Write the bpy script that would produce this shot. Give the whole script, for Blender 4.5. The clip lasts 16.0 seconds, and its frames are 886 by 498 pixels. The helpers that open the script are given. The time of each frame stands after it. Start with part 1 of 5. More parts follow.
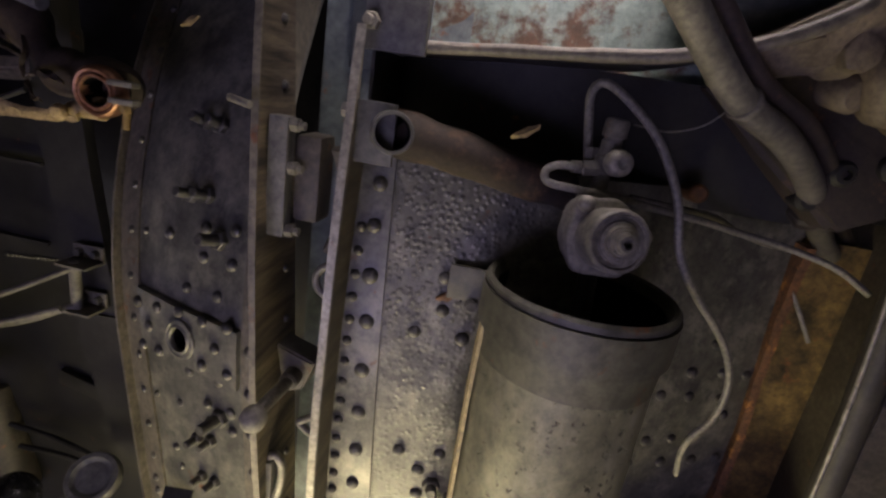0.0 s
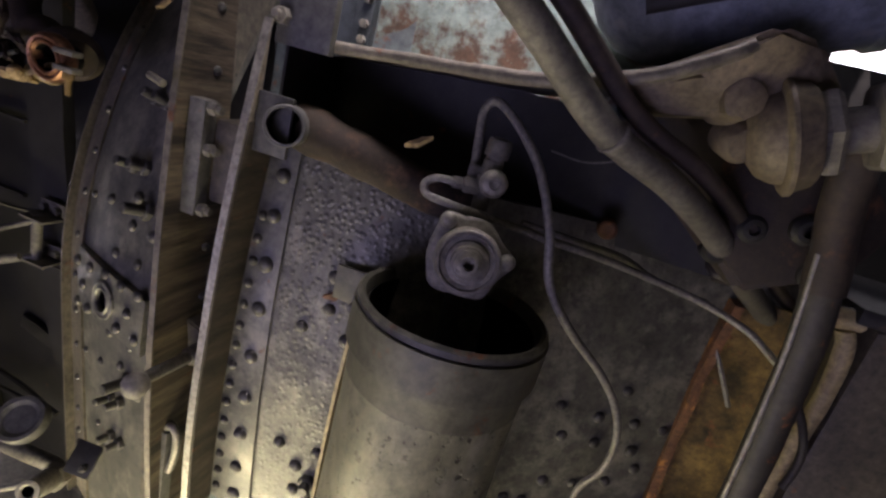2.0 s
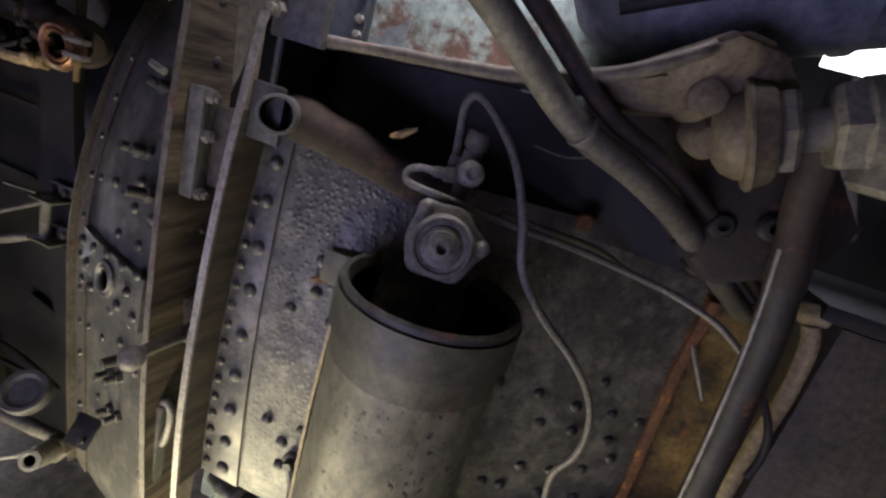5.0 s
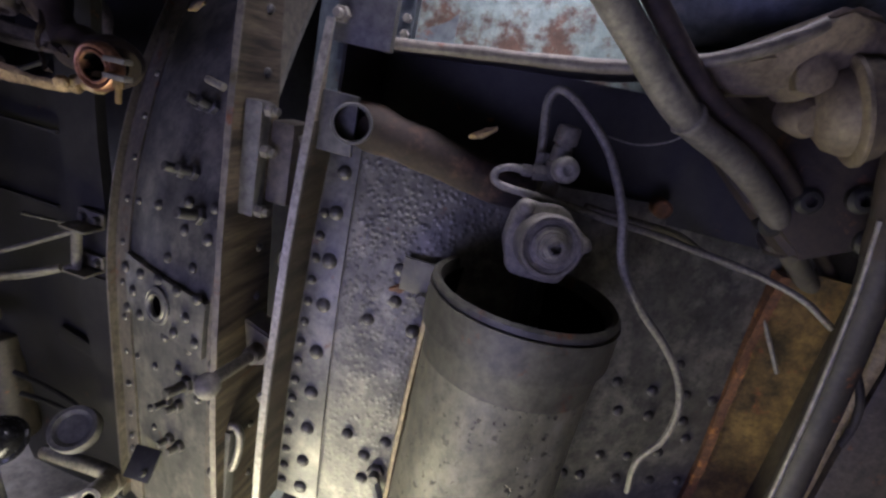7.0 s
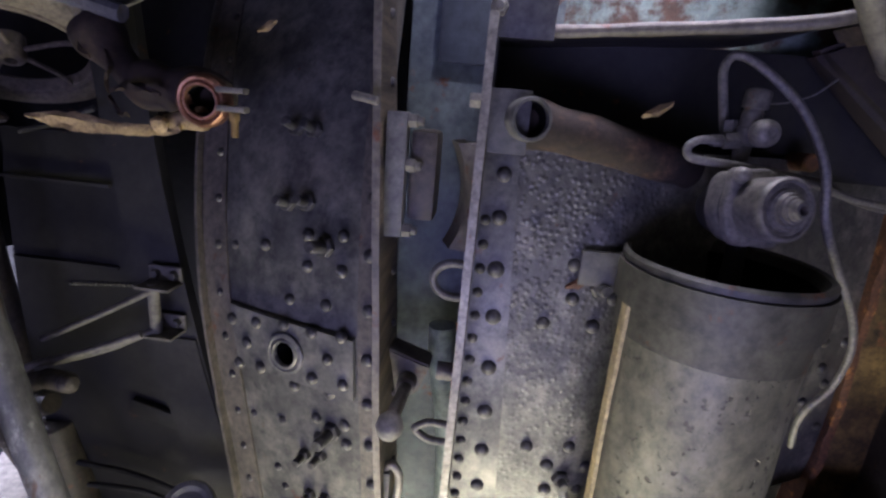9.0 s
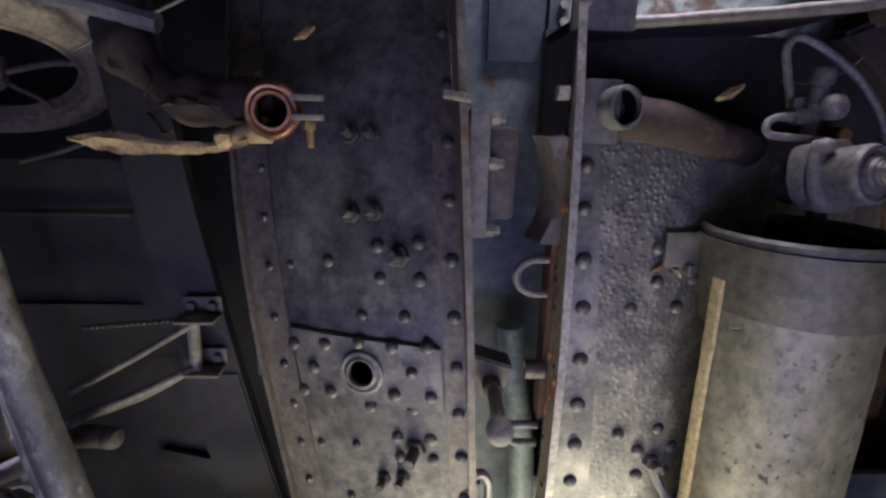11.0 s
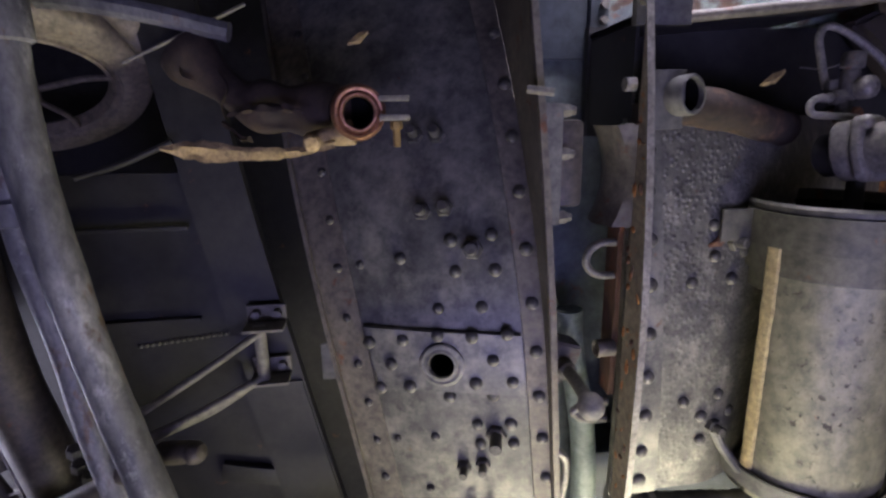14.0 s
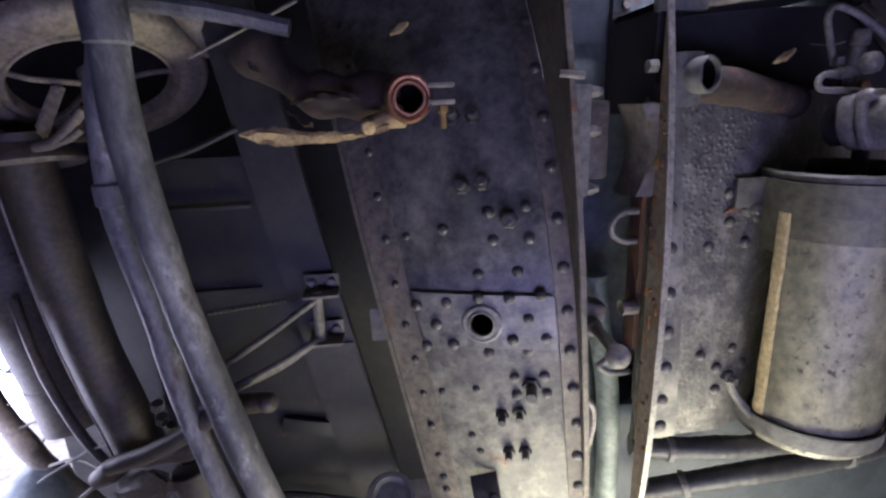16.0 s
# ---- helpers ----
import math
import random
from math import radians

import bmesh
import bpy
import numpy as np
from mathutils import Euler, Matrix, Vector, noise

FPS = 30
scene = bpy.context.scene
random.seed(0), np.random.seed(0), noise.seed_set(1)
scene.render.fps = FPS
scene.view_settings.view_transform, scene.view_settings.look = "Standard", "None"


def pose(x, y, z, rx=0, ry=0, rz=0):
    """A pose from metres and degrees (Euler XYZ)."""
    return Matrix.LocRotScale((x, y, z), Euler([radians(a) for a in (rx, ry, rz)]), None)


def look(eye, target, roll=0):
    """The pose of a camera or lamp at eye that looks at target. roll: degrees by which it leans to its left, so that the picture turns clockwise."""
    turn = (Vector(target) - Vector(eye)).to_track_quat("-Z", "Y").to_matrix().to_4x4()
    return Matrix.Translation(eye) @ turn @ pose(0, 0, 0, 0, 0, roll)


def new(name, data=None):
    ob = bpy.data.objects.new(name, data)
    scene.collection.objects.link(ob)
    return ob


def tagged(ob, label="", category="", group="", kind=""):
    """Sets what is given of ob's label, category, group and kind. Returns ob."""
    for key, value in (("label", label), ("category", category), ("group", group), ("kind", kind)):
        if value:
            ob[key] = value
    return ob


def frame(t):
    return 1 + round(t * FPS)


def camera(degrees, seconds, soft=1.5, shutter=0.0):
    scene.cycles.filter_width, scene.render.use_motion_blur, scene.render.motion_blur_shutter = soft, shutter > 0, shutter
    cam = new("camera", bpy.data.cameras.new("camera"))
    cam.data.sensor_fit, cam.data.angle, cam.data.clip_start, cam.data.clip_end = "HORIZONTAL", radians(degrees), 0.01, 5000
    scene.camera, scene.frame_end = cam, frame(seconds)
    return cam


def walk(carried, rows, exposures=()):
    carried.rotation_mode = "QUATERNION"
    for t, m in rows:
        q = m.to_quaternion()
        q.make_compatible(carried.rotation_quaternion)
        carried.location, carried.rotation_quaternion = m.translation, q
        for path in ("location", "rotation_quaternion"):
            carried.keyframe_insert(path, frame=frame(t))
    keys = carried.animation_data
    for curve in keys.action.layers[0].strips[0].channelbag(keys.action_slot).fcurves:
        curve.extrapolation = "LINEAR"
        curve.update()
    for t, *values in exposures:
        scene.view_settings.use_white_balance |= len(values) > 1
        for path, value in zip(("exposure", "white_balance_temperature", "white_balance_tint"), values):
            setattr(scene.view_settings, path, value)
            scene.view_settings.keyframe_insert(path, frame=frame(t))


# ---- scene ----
cam = camera(83.2, 16.0, soft=2.6)
PATH = [
    (0, (0.0822, 0.1451, 1.5846), (-0.1547, 2.0373, 0.9820), 8.85),
    (0.5, (0.1742, 0.1753, 1.6043), (-0.1252, 2.0592, 1.0033), 11.19),
    (1, (0.2508, 0.1730, 1.6076), (-0.1005, 2.0518, 1.0189), 13.31),
    (1.5, (0.2984, 0.1983, 1.6201), (-0.1043, 2.0656, 1.0276), 14.51),
    (2, (0.3356, 0.2097, 1.6276), (-0.0863, 2.0726, 1.0346), 15.47),
    (2.5, (0.3673, 0.2197, 1.6323), (-0.0781, 2.0774, 1.0402), 16.28),
    (3, (0.3936, 0.2208, 1.6328), (-0.0604, 2.0792, 1.0494), 17.02),
    (3.5, (0.4066, 0.2165, 1.6341), (-0.0520, 2.0741, 1.0521), 17.38),
    (6, (0.3408, 0.1653, 1.6218), (-0.0949, 2.0171, 1.0048), 15.55),
    (6.5, (0.2848, 0.1590, 1.6108), (-0.1258, 2.0169, 0.9949), 14.34),
    (7, (0.2205, 0.1533, 1.6012), (-0.1501, 2.0192, 0.9837), 12.85),
    (7.5, (0.1273, 0.1264, 1.5826), (-0.1980, 1.9998, 0.9625), 10.80),
    (8, (0.0368, 0.1102, 1.5663), (-0.2455, 1.9934, 0.9550), 8.92),
    (8.5, (-0.0729, 0.1098, 1.5491), (-0.2906, 2.0062, 0.9522), 6.59),
    (9, (-0.1652, 0.1187, 1.5259), (-0.3284, 2.0297, 0.9587), 5.08),
    (9.5, (-0.2539, 0.1023, 1.4996), (-0.3834, 2.0235, 0.9592), 3.01),
    (12, (-0.5513, 0.1355, 1.4796), (-0.3324, 2.0638, 0.9961), 0.42),
    (12.5, (-0.6272, 0.1380, 1.4723), (-0.3944, 2.0678, 1.0014), -1.50),
    (13, (-0.6435, 0.1284, 1.4724), (-0.3995, 2.0569, 1.0018), -1.73),
    (13.5, (-0.6314, 0.1127, 1.4730), (-0.3676, 2.0352, 0.9887), -1.31),
    (14, (-0.6410, 0.1001, 1.4699), (-0.3917, 2.0248, 0.9866), -1.10),
    (14.5, (-0.6871, 0.0302, 1.4551), (-0.4534, 1.9488, 0.9411), -1.87),
    (15, (-0.7149, 0.0081, 1.4569), (-0.4911, 1.9247, 0.9311), -2.23),
    (15.5, (-0.7384, -0.0143, 1.4576), (-0.5798, 1.9088, 0.9318), -2.52),
    (16, (-0.7148, -0.0005, 1.4787), (-0.5139, 1.9099, 0.9219), -2.54),
]
walk(cam, [(t, look(eye, target, roll)) for t, eye, target, roll in PATH],
     [(0, -0.16, 6500, 31), (1, 0.04, 6400, 31), (3.5, -0.04, 6150, 31), (6.5, 0.08, 5650, 33), (9, 0.2, 5350, 38), (12.5, 0.2, 5650, 35), (14, 0.34, 5550, 37), (15.5, 0.46, 5300, 39), (16, 0.34, 5300, 39)])

# ---- world, daylight and exposure ----
world = bpy.data.worlds.new("world")
scene.world = world
world.use_nodes = True
wn = world.node_tree
sky = wn.nodes.new("ShaderNodeTexSky")
sky.sky_type = "NISHITA"
sky.sun_disc = False
sky.sun_elevation, sky.sun_rotation = radians(42), radians(200)
wn.nodes["Background"].inputs["Strength"].default_value = 0.08
wn.links.new(sky.outputs["Color"], wn.nodes["Background"].inputs["Color"])

sun_data = bpy.data.lights.new("sun", "SUN")
sun_data.energy, sun_data.angle, sun_data.color = 5.0, radians(0.5), (1.0, 0.94, 0.84)
sun = new("sun", sun_data)
sun.matrix_world = look((-3.0, -6.0, 6.5), (0, 0, 0))


def daylight(name, at, target, sx, sy, watts, color, spread=180):
    d = bpy.data.lights.new(name, "AREA")
    d.shape, d.size, d.size_y, d.energy, d.color = "RECTANGLE", sx, sy, watts, color
    d.spread = radians(spread)
    o = new(name, d)
    o.matrix_world = look(at, target)
    return o


# unseen lamp below, added blue fill behind, daylight down the gap over rusted panel
daylight("under_lamp", (-0.12, 0.47, 0.06), (-0.1, 0.98, 0.98), 1.2, 0.3, 22.5, (1.0, 0.97, 0.52))
daylight("added_blue_fill", (-0.36, -1.16, 0.54), (-0.26, 1.0, 1.75), 2.0, 0.6, 10.8, (0.47, 0.48, 0.85), 130)
daylight("top_gap_light", (0.35, 1.02, 2.28), (0.3, 1.25, 1.6), 1.0, 0.12, 7.0, (1.0, 0.98, 0.9), 80)

# ---- materials ----


def ramp(nt, pairs):
    r = nt.nodes.new("ShaderNodeValToRGB")
    while len(r.color_ramp.elements) < len(pairs):
        r.color_ramp.elements.new(0.5)
    for e, (p, c) in zip(r.color_ramp.elements, pairs):
        e.position = p
        e.color = (*c, 1) if len(c) == 3 else c
    return r


def surface(name, dark, light, scale=6.0, rust=0.0, rust_scale=9.0, rough=0.6, metal=0.0, bump=0.3, fine=160.0,
            pimples=0.0, chips=0.0, stretch=(1, 1, 1), rust_color=(0.16, 0.06, 0.022), dust=0.0, dust_color=(0.36, 0.34, 0.27), contrast=0.25):
    """Painted or bare metal: broad stains, fine grain, patches of rust, dust and blisters."""
    m = bpy.data.materials.new(name)
    m.use_nodes = True
    nt = m.node_tree
    L = nt.links.new
    bsdf = nt.nodes["Principled BSDF"]
    tc = nt.nodes.new("ShaderNodeTexCoord")
    mp = nt.nodes.new("ShaderNodeMapping")
    mp.inputs["Scale"].default_value = stretch
    L(tc.outputs["Object"], mp.inputs["Vector"])

    def noise_at(s, detail, rough_=0.6):
        n = nt.nodes.new("ShaderNodeTexNoise")
        n.inputs["Scale"].default_value, n.inputs["Detail"].default_value, n.inputs["Roughness"].default_value = s, detail, rough_
        L(mp.outputs["Vector"], n.inputs["Vector"])
        return n

    def mix(a, b, fac):
        x = nt.nodes.new("ShaderNodeMix")
        x.data_type = "RGBA"
        L(fac, x.inputs[0])
        for k, v in ((6, a), (7, b)):
            if isinstance(v, tuple):
                x.inputs[k].default_value = (*v, 1)
            else:
                L(v, x.inputs[k])
        return x.outputs[2]

    broad, grain, tiny = noise_at(scale, 6), noise_at(scale * 7, 8, 0.7), noise_at(fine, 4)
    r1 = ramp(nt, [(0.5 - contrast, dark), (0.5 + contrast, light)])
    L(broad.outputs["Fac"], r1.inputs["Fac"])
    col = r1.outputs["Color"]
    r2 = ramp(nt, [(0.36, (0.42, 0.42, 0.43)), (0.66, (1.18, 1.16, 1.1))])
    L(grain.outputs["Fac"], r2.inputs["Fac"])
    mul = nt.nodes.new("ShaderNodeMix")
    mul.data_type, mul.blend_type = "RGBA", "MULTIPLY"
    mul.inputs[0].default_value = 0.85
    L(col, mul.inputs[6])
    L(r2.outputs["Color"], mul.inputs[7])
    col = mul.outputs[2]
    if dust:
        n = noise_at(scale * 2.3, 9, 0.75)
        r = ramp(nt, [(0.60 - 0.22 * dust, (0, 0, 0)), (0.74 - 0.12 * dust, (0.75, 0.75, 0.75))])
        L(n.outputs["Fac"], r.inputs["Fac"])
        col = mix(col, dust_color, r.outputs["Color"])
    if rust:
        n = noise_at(rust_scale, 9, 0.72)
        r = ramp(nt, [(0.68 - 0.3 * rust, (0, 0, 0)), (0.75 - 0.27 * rust, (1, 1, 1))])
        L(n.outputs["Fac"], r.inputs["Fac"])
        r3 = ramp(nt, [(0.3, tuple(c * 0.45 for c in rust_color)), (0.7, tuple(min(1, c * 1.7) for c in rust_color))])
        L(grain.outputs["Fac"], r3.inputs["Fac"])
        col = mix(col, r3.outputs["Color"], r.outputs["Color"])
    if chips:
        n = noise_at(78, 3, 0.55)
        r = ramp(nt, [(0.70 - 0.06 * chips, (0, 0, 0)), (0.74 - 0.06 * chips, (1, 1, 1))])
        L(n.outputs["Fac"], r.inputs["Fac"])
        zone = noise_at(6.5, 2)
        rz = ramp(nt, [(0.42, (0, 0, 0)), (0.54, (1, 1, 1))])
        L(zone.outputs["Fac"], rz.inputs["Fac"])
        both = nt.nodes.new("ShaderNodeMath")
        both.operation = "MULTIPLY"
        L(r.outputs["Color"], both.inputs[0])
        L(rz.outputs["Color"], both.inputs[1])
        col = mix(col, (0.05, 0.042, 0.03), both.outputs[0])
    oi = nt.nodes.new("ShaderNodeObjectInfo")
    rv = nt.nodes.new("ShaderNodeMapRange")
    rv.inputs["To Min"].default_value, rv.inputs["To Max"].default_value = 0.8, 1.15
    L(oi.outputs["Random"], rv.inputs["Value"])
    vary = nt.nodes.new("ShaderNodeVectorMath")
    vary.operation = "SCALE"
    L(col, vary.inputs[0])
    L(rv.outputs["Result"], vary.inputs["Scale"])
    L(vary.outputs["Vector"], bsdf.inputs["Base Color"])
    rr = nt.nodes.new("ShaderNodeMapRange")
    rr.inputs["To Min"].default_value, rr.inputs["To Max"].default_value = max(0.05, rough - 0.18), min(1, rough + 0.2)
    L(grain.outputs["Fac"], rr.inputs["Value"])
    L(rr.outputs["Result"], bsdf.inputs["Roughness"])
    bsdf.inputs["Metallic"].default_value = metal
    b1 = nt.nodes.new("ShaderNodeBump")
    b1.inputs["Strength"].default_value, b1.inputs["Distance"].default_value = bump, 0.002
    L(grain.outputs["Fac"], b1.inputs["Height"])
    b2 = nt.nodes.new("ShaderNodeBump")
    b2.inputs["Strength"].default_value, b2.inputs["Distance"].default_value = bump * 0.7, 0.0008
    L(tiny.outputs["Fac"], b2.inputs["Height"])
    L(b1.outputs["Normal"], b2.inputs["Normal"])
    last = b2
    if pimples:
        v = nt.nodes.new("ShaderNodeTexVoronoi")
        v.feature = "SMOOTH_F1"
        v.inputs["Scale"].default_value = 88
        v.inputs["Smoothness"].default_value = 0.35
        v.inputs["Randomness"].default_value = 0.9
        L(tc.outputs["Object"], v.inputs["Vector"])
        r = ramp(nt, [(0.04, (1, 1, 1)), (0.52, (0, 0, 0))])
        L(v.outputs["Distance"], r.inputs["Fac"])
        patch = noise_at(5.0, 3)
        sep = nt.nodes.new("ShaderNodeSeparateXYZ")
        L(tc.outputs["Object"], sep.inputs["Vector"])
        up = nt.nodes.new("ShaderNodeMapRange")
        up.inputs["From Min"].default_value, up.inputs["From Max"].default_value = 0.85, 1.32
        up.inputs["To Min"].default_value, up.inputs["To Max"].default_value = -0.25, 0.45
        L(sep.outputs["Z"], up.inputs["Value"])
        add = nt.nodes.new("ShaderNodeMath")
        L(patch.outputs["Fac"], add.inputs[0])
        L(up.outputs["Result"], add.inputs[1])
        side = nt.nodes.new("ShaderNodeMapRange")
        side.inputs["From Min"].default_value, side.inputs["From Max"].default_value = 0.14, 0.26
        side.inputs["To Min"].default_value, side.inputs["To Max"].default_value = 0.0, 0.75
        L(sep.outputs["X"], side.inputs["Value"])
        less = nt.nodes.new("ShaderNodeMath")
        less.operation, less.use_clamp = "SUBTRACT", True
        L(add.outputs[0], less.inputs[0])
        L(side.outputs["Result"], less.inputs[1])
        add = less
        hgt = nt.nodes.new("ShaderNodeMath")
        hgt.operation = "MULTIPLY"
        hgt.use_clamp = False
        L(add.outputs[0], hgt.inputs[0])
        L(r.outputs["Color"], hgt.inputs[1])
        b3 = nt.nodes.new("ShaderNodeBump")
        b3.inputs["Strength"].default_value, b3.inputs["Distance"].default_value = pimples, 0.005
        L(hgt.outputs[0], b3.inputs["Height"])
        L(b2.outputs["Normal"], b3.inputs["Normal"])
        last = b3
    if chips:
        b4 = nt.nodes.new("ShaderNodeBump")
        b4.invert = True
        b4.inputs["Strength"].default_value, b4.inputs["Distance"].default_value = 0.8, 0.003
        L(both.outputs[0], b4.inputs["Height"])
        L(last.outputs["Normal"], b4.inputs["Normal"])
        last = b4
    L(last.outputs["Normal"], bsdf.inputs["Normal"])
    return m


M_PLATE = surface("dusty_grey_plate", (0.10, 0.10, 0.092), (0.22, 0.215, 0.19), 5, 0.12, 14, 0.42, 0.3, 0.35, dust=0.55)
M_PIMPLE = surface("blistered_plate", (0.085, 0.083, 0.074), (0.19, 0.185, 0.16), 6, 0.1, 16, 0.44, 0.25, 0.4, pimples=0.42, dust=0.5)
M_RIVET = surface("grimy_rivet", (0.07, 0.066, 0.06), (0.15, 0.145, 0.13), 25, 0.15, 40, 0.45, 0.3, 0.3)
M_STRIP = surface("worn_angle_iron", (0.12, 0.108, 0.088), (0.26, 0.232, 0.185), 8, 0.26, 13, 0.55, 0.25, 0.5)
M_FLANGE = surface("streaked_flange", (0.03, 0.024, 0.018), (0.21, 0.165, 0.11), 7, 0.2, 13, 0.6, 0.1, 0.5, stretch=(1, 0.4, 5), contrast=0.13)
M_FLANGEDARK = surface("dark_brown_flange", (0.022, 0.018, 0.013), (0.10, 0.08, 0.055), 9, 0.25, 16, 0.65, 0.1, 0.6, stretch=(1, 0.6, 3), contrast=0.16)
M_EDGE = surface("pale_edge", (0.22, 0.2, 0.17), (0.42, 0.4, 0.35), 14, 0.25, 20, 0.45, 0.35, 0.4)
M_RUST = surface("flaking_rust", (0.07, 0.035, 0.02), (0.26, 0.12, 0.05), 14, 0.35, 25, 0.85, 0.0, 0.9, rust_color=(0.36, 0.15, 0.035))
M_DARK = surface("dark_steel", (0.013, 0.013, 0.015), (0.042, 0.040, 0.038), 5, 0.12, 12, 0.6, 0.15, 0.35)
M_DRUM = surface("worn_blue_black_paint", (0.15, 0.175, 0.215), (0.27, 0.30, 0.35), 5, 0.1, 12, 0.42, 0.1, 0.25, dust=0.25)
M_NAVY = surface("blue_grey_paint", (0.035, 0.045, 0.055), (0.08, 0.095, 0.105), 4, 0.1, 12, 0.55, 0.1, 0.25)
M_BAND = surface("dull_olive_band", (0.085, 0.082, 0.062), (0.15, 0.145, 0.11), 6, 0.25, 13, 0.5, 0.2, 0.35)
M_TANK = surface("olive_grey_tank", (0.175, 0.168, 0.118), (0.35, 0.338, 0.245), 6, 0.13, 18, 0.42, 0.2, 0.35, dust=0.3, chips=1.7, stretch=(1, 1, 0.75))
# Near-black colour stands in for shade inside bores and the open tank.
M_SHADEBLACK = surface("shaded_inside", (0.004, 0.004, 0.004), (0.011, 0.0105, 0.01), 6, 0.1, 12, 0.8, 0.0, 0.3)
M_SHADEBLACK.node_tree.nodes["Principled BSDF"].inputs["Specular IOR Level"].default_value = 0.08
M_CREAM = surface("cream_edging", (0.36, 0.28, 0.13), (0.54, 0.45, 0.25), 12, 0.08, 30, 0.6, 0.0, 0.4)
M_TEAL = surface("chipped_teal_paint", (0.14, 0.19, 0.175), (0.22, 0.27, 0.25), 5, 0.68, 9, 0.5, 0.0, 0.6, rust_color=(0.06, 0.031, 0.018))
M_TEALPIPE = surface("pale_green_paint", (0.13, 0.165, 0.14), (0.24, 0.28, 0.24), 7, 0.1, 20, 0.5, 0.0, 0.3)
M_CAST = surface("dusty_casting", (0.1, 0.092, 0.078), (0.23, 0.215, 0.18), 12, 0.12, 22, 0.62, 0.1, 0.6)
M_CAP = surface("dusty_alloy_cap", (0.2, 0.185, 0.155), (0.36, 0.34, 0.29), 14, 0.06, 30, 0.5, 0.3, 0.35)
M_TUBE = surface("grey_tube", (0.16, 0.15, 0.13), (0.3, 0.285, 0.24), 20, 0.1, 40, 0.5, 0.15, 0.3)
M_BRONZE = surface("bronze_nut", (0.2, 0.09, 0.05), (0.42, 0.22, 0.13), 18, 0.2, 30, 0.38, 0.75, 0.3)
M_RAG = surface("ochre_rag", (0.24, 0.17, 0.07), (0.5, 0.37, 0.19), 22, 0.1, 30, 0.95, 0.0, 0.8)
M_HOSE = surface("grey_hose", (0.085, 0.085, 0.09), (0.25, 0.25, 0.25), 9, 0.34, 18, 0.5, 0.05, 0.5, stretch=(1, 1, 0.5), rust_color=(0.11, 0.075, 0.05), contrast=0.16, dust=0.2, dust_color=(0.5, 0.5, 0.48))
M_RUBBER = surface("black_rubber", (0.022, 0.02, 0.018), (0.062, 0.055, 0.046), 12, 0.2, 25, 0.58, 0.0, 0.3)
M_DUCT = surface("dull_duct", (0.09, 0.09, 0.085), (0.18, 0.175, 0.16), 7, 0.1, 14, 0.55, 0.15, 0.25)
M_BROWN = surface("brown_stained_plate", (0.03, 0.02, 0.01), (0.27, 0.175, 0.055), 11, 0.3, 17, 0.75, 0.0, 0.8, contrast=0.14)
M_REDBROWN = surface("scaled_red_brown", (0.03, 0.017, 0.012), (0.17, 0.085, 0.05), 16, 0.45, 22, 0.75, 0.0, 0.9, stretch=(1.5, 1.5, 0.35), rust_color=(0.2, 0.07, 0.03))
M_FLECK = surface("rust_flecked_flange", (0.19, 0.16, 0.12), (0.4, 0.34, 0.26), 9, 0.3, 30, 0.6, 0.1, 0.8, rust_color=(0.3, 0.115, 0.03))
M_FLAKE = surface("orange_rust_flake", (0.2, 0.08, 0.02), (0.46, 0.2, 0.055), 40, 0.2, 60, 0.9, 0.0, 0.9)
M_BARREL = surface("dim_rusty_barrel", (0.016, 0.012, 0.009), (0.05, 0.034, 0.022), 12, 0.55, 17, 0.95, 0.0, 1.0, rust_color=(0.06, 0.034, 0.019))
M_CASTBROWN = surface("brown_dusty_casting", (0.11, 0.088, 0.058), (0.24, 0.195, 0.13), 12, 0.15, 20, 0.6, 0.1, 0.6)
M_WRAP = surface("brown_torn_wrapping", (0.012, 0.009, 0.007), (0.07, 0.045, 0.03), 14, 0.2, 22, 0.85, 0.0, 0.9)
M_OILY = surface("oily_brown_iron", (0.05, 0.043, 0.034), (0.13, 0.112, 0.085), 10, 0.2, 18, 0.5, 0.15, 0.6)
M_WHEEL = surface("dusty_cast_wheel", (0.17, 0.145, 0.11), (0.34, 0.295, 0.23), 9, 0.12, 20, 0.6, 0.05, 0.5)
M_GAP = surface("pale_blue_grey_sheet", (0.1, 0.125, 0.14), (0.18, 0.21, 0.22), 4, 0.15, 12, 0.55, 0.05, 0.3)
M_GREY = surface("dim_grey_paint", (0.032, 0.032, 0.033), (0.068, 0.066, 0.063), 5, 0.1, 12, 0.5, 0.1, 0.3)
M_RUSTYDARK = surface("rust_bloomed_dark_pipe", (0.03, 0.024, 0.02), (0.075, 0.055, 0.04), 9, 0.35, 14, 0.7, 0.1, 0.6, rust_color=(0.11, 0.055, 0.03))
M_GROUND = surface("gravel_ground", (0.22, 0.2, 0.17), (0.4, 0.37, 0.31), 3, 0.0, 9, 0.9, 0.0, 0.8, fine=60)
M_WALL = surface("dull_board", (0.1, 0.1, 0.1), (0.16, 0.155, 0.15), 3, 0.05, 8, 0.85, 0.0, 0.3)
M_BLACK = surface("black_tag", (0.012, 0.012, 0.012), (0.03, 0.028, 0.026), 15, 0.05, 30, 0.5, 0.0, 0.2)

# ---- shape helpers ----


